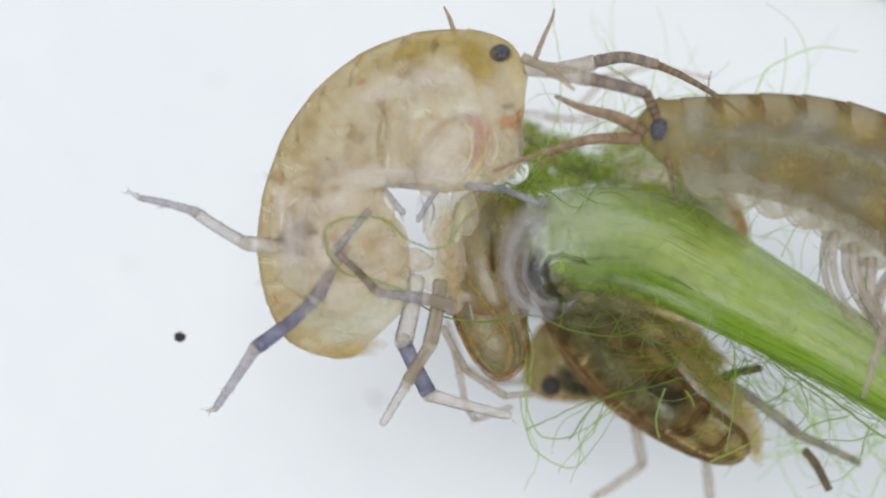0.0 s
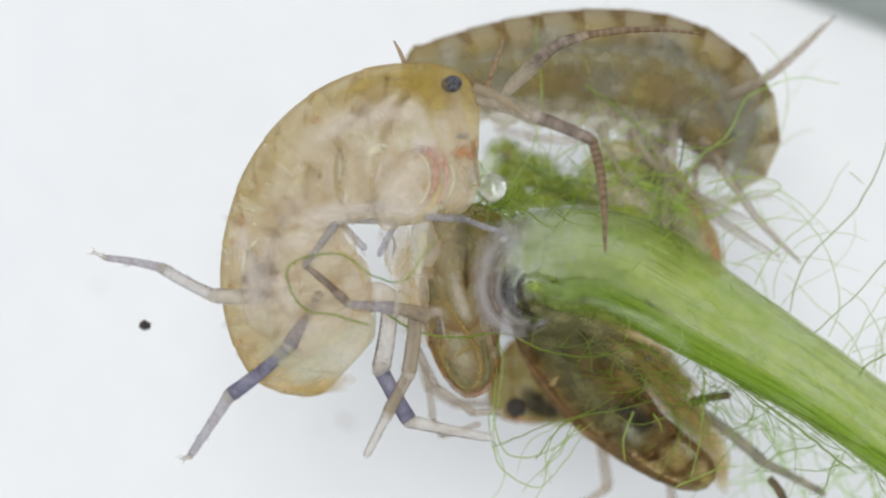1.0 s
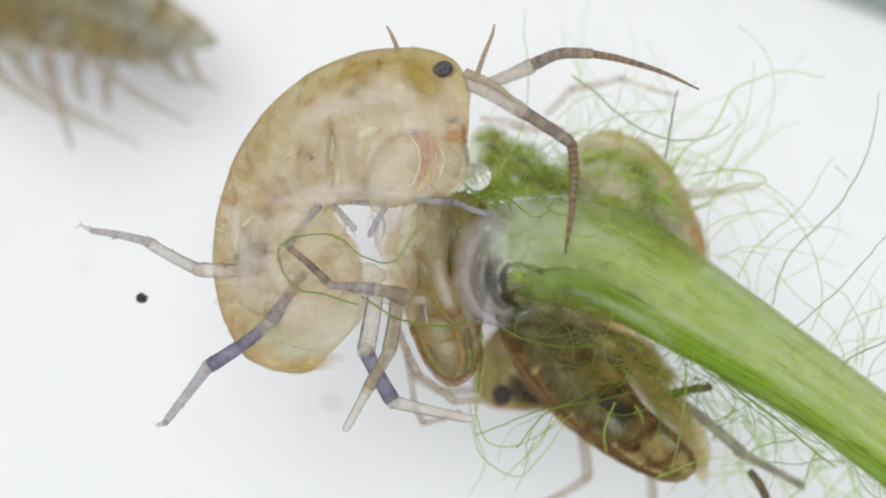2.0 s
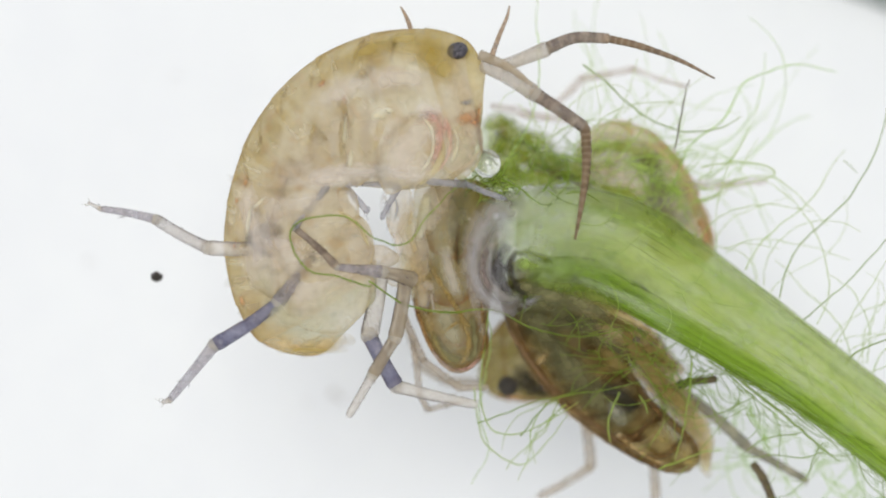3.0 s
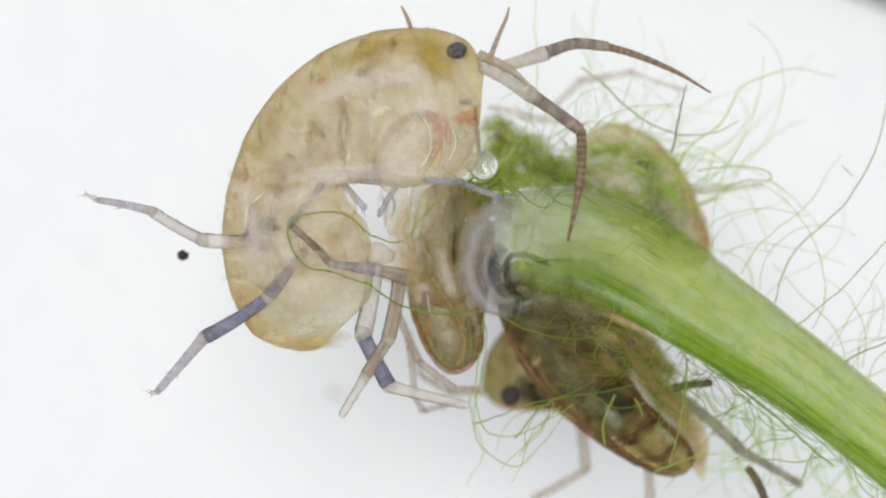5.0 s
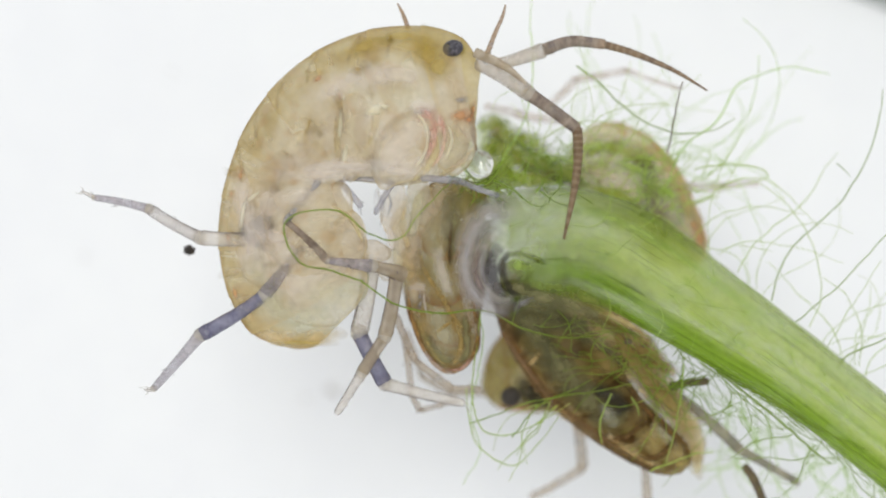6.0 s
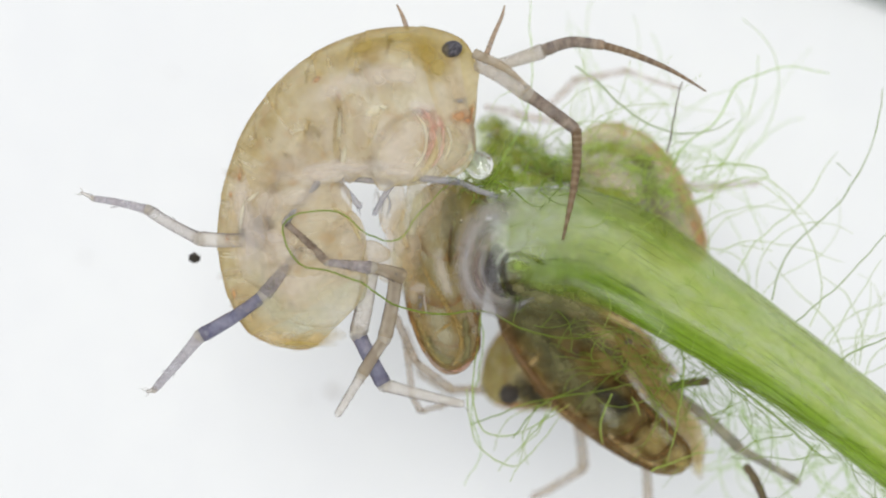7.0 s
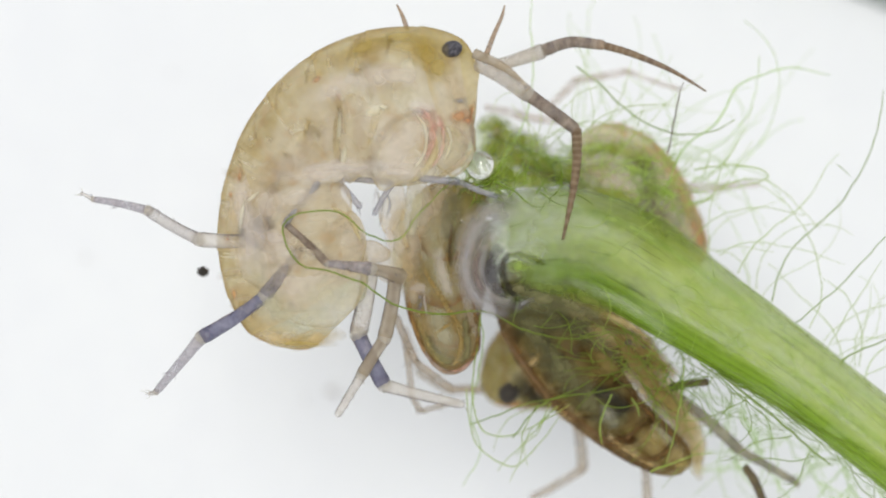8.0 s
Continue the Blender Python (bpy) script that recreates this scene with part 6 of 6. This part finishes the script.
UPPER_FEELER = [(0, 7.2), (0.1, 4.5), (0.3, 6.1), (0.4, -4), (0.5, -13.2), (0.6, -24.4), (0.8, -22.8), (1, -22.2), (1.2, -23.8), (1.5, -20.3), (1.7, -7.6),
                (2, -4.2), (3.5, -1.5), (4.5, 0), (8, 0)]
LOWER_FEELER = [(0, -22.8), (0.1, -15.5), (0.2, -12.7), (0.3, -6.9), (0.4, -3), (0.5, -7.2), (0.6, -6.4), (0.8, -16.8), (1, -11.2), (1.2, -19.8), (1.5, -6.3),
                (2, -2.2), (3.5, -0.5), (8, 0)]
HIDDEN_ROWS = [(0, 75, -15.4, 0), (0.1, 57.3, -8.7, 0), (0.2, 74.7, -17.3, 0), (0.3, 58, -7.6, 0), (0.4, 46, 11.7, 0), (0.5, 38.3, 33.7, 0), (0.6, 18.4, 52.4, 0),
               (0.8, 20.5, 42.3, 0), (0.9, 15.7, 25.5, 0), (1, 12.3, 23, 0), (1.2, -9.3, 27.9, 0), (1.4, -3.1, 20.6, 0), (1.5, 0, 16.9, 0), (1.7, -26.1, 11.4, 0),
               (2, -12, 1.4, 0), (2.1, -7.4, -10, 0), (2.4, -4.8, -13.9, 0), (3.3, -1.2, -13.4, 0), (3.5, -0.2, -12.4, 0), (4, -4.3, -13.9, 0), (4.5, 0, -4.7, 0),
               (6, 4.4, 6, 0), (7, 1.5, 1.4, 0), (8, 0, 0, 0)]
SPECK_ROWS = [(0, 317, 597), (.1, 306, 568), (.2, 344, 547), (.3, 347, 565), (.4, 300, 576), (.5, 266, 603), (.6, 257, 586), (.8, 292, 563), (.9, 285, 556), (1, 256, 576), (1.2, 233, 572), (1.4, 248, 541),
              (1.5, 250, 546), (1.7, 208, 536), (2, 251, 528), (2.1, 257, 506), (3.3, 286, 485), (3.5, 293, 477), (4, 302, 455), (4.5, 313, 455), (6, 335, 443), (6.5, 337, 446),
              (7, 344, 457), (7.5, 351, 466), (8, 359, 481)]
# seconds, eye u, v, height mm, heading of the back (clockwise degrees), bend of each joint in degrees: front, middle, hind
SWIM_ROWS = [(0, 1165, 232, 1.9, -5, -2, 11, 9, 0), (.1, 1195, 300, 1.9, -23, 4, 13, 30, 4), (.2, 1220, 232, 1.9, -26, 9, 11, 33, 18), (.3, 1200, 172, 1.4, -25.5, 11, 10, 36, 33), (.4, 1105, 123, .5, 2, 5, 3, 36, 35),
             (.5, 1058, 143, -.2, -4, 7, 4, 36, 35), (.6, 935, 208, -.9, -13, 1, 8, 30, 17), (.8, 843, 122, -1.5, -2, -1, 6.4, 32, 0), (.9, 805, 57, -1.7, 6, -1.7, 4.9, 35.8, 0), (1, 748, 130, -1.9, -21, 2, 6.4, 35.7, 0),
             (1.2, 553, 108, -2.2, -14.6, -4.5, 8, 35.7, 0), (1.4, 372, 195, -2.6, -20.5, -3.2, 4.3, 35.2, 0), (1.5, 268, 277, -2.8, -25.3, -3.9, 3.8, 33, 0), (1.7, 98, 170, -3.6, -12, -1, 1, 28, 0),
             (1.9, -245, 30, -5, -6, -2, 3, 12, 0), (2, -373, -60, -7, -4, 0, 3, 9, 0), (2.1, -490, -20, -6, 0, 1, 3, 9, 0),
             (2.2, -675, 40, -4, 2, 2, 2, 7, 0), (2.6, -1400, 200, -4, 5, 2, 2, 4, 0), (8, -1600, 300, -4, 5, 2, 2, 4, 0)]
SWIM_FEELER_ROWS = [(0, 44), (.1, 34), (.2, 24), (.3, 2), (.4, 6), (.5, 14), (.6, 8), (.8, 0), (1.2, 8), (1.5, 26), (1.7, 20), (2, 0), (8, 0)]
PASS_ROWS = [(0, -1700, -72, -9.5, 171, 0, 0, 2, 0), (4, -500, -72, -9.5, 171, 0, 0, 2, 0), (4.2, -90, -72, -9.5, 171, 0, 0, 2, 0), (4.3, 190, -56, -9.5, 171, 0, 0, 2, 0), (4.4, 470, -40, -9.5, 171, 0, 0, 2, 0),
             (4.5, 820, -34, -9.5, 171, 0, 0, 2, 0), (4.6, 1130, -62, -9.5, 171, 0, 0, 2, 0), (4.7, 1420, -77, -9.5, 171, 0, 0, 2, 0), (5.2, 3200, -142, -9.5, 174, 0, 0, 2, 0), (8, 3700, -142, -9.5, 174, 0, 0, 2, 0)]


def sway(rows, pivot, rise=()):
    """Places along the drift; rise: heights in mm at some times."""
    out = []
    for t, du, dv, turn in rows:
        su, sv = between(DRIFT, t)
        a, b = at(*pivot), at(pivot[0] + du - su, pivot[1] + dv - sv, between(rise, t)[0] if rise else 0)
        out.append((t, Matrix.Translation(b) @ pose(0, 0, 0, 0, 0, -turn) @ Matrix.Translation(-a)))
    return out


def follow(ob, rows):
    base = ob.matrix_basis.copy()
    walk(ob, [(t, m @ base) for t, m in rows])


def swim(root, chain, rows):
    place, bends = [], [[] for _ in chain]
    for t, u, v, h, turn, *bend, pitch in rows:
        su, sv = between(DRIFT, t)
        m = Matrix.Translation(at(u - su, v - sv, h)) @ pose(0, 0, 0, 0, pitch, -turn) @ Matrix.Translation(Vector((-34, 52, 0)) * UNIT)
        place.append((t, m))
        q = Matrix()
        for k in range(len(chain)):
            if k:
                f = k / (len(chain) - 1) * 2
                b = bend[0] + (bend[1] - bend[0]) * f if f < 1 else bend[1] + (bend[2] - bend[1]) * (f - 1)
                q = q @ Matrix.Translation((LENGTHS[k - 1] * UNIT, 0, 0)) @ pose(0, 0, 0, 0, 0, -b)
            bends[k].append((t, q.copy()))
    walk(root, place)
    for seg, poses in zip(chain, bends):
        walk(seg, poses)


def turned(rows, u, v):
    p = at(u, v, 1.0)
    return [(t, Matrix.Translation(p) @ pose(0, 0, 0, 0, 0, -turn) @ Matrix.Translation(-p)) for t, turn in rows]


def motions():
    stem = sway(STEM_ROWS, (784, 441))
    for ob in CLUMP:
        follow(ob, stem)
    for ob in (LARGE, LOOP):
        follow(ob, sway(LARGE_ROWS, (600, 330), LARGE_RISE))
    for key, rows, joint in (("hind", HIND_LEG, at(355, 425, 1.1)), ("blue", BLUE_LEG, at(356, 599, 1.2)), ("grip2", GRIP_TAN, at(640, 660, .9))):
        walk(moving[key], [(t, Matrix.Translation(joint + Vector((x * UNIT, -y * UNIT, 0))) @ pose(0, 0, 0, 0, 0, -turn) @ Matrix.Translation(-joint)) for t, x, y, turn in rows])
    walk(moving["upper"], turned(UPPER_FEELER, 880, 116))
    walk(moving["lower"], turned(LOWER_FEELER, 846, 112))
    for key, rows in (("grip", GRIP), ("fold", FOLD)):
        walk(moving[key], [(t, Matrix.Translation((x * UNIT, -y * UNIT, 0))) for t, x, y in rows])
    follow(HIDDEN, sway(HIDDEN_ROWS, (900, 696)))
    follow(BROWN_TAIL, stem)
    walk(SPECK, [(t, Matrix.Translation(at(u - between(DRIFT, t)[0], v - between(DRIFT, t)[1], -.5))) for t, u, v in SPECK_ROWS])
    swim(SWIMMER, SWIM_CHAIN, SWIM_ROWS)
    swim(PASSER, PASS_CHAIN, PASS_ROWS)
    root = Vector((6, -58, 0)) * UNIT
    for ob in SWIM_FEELERS:
        walk(ob, [(t, Matrix.Translation(root) @ pose(0, 0, 0, 0, 0, -turn) @ Matrix.Translation(-root)) for t, turn in SWIM_FEELER_ROWS])


motions()
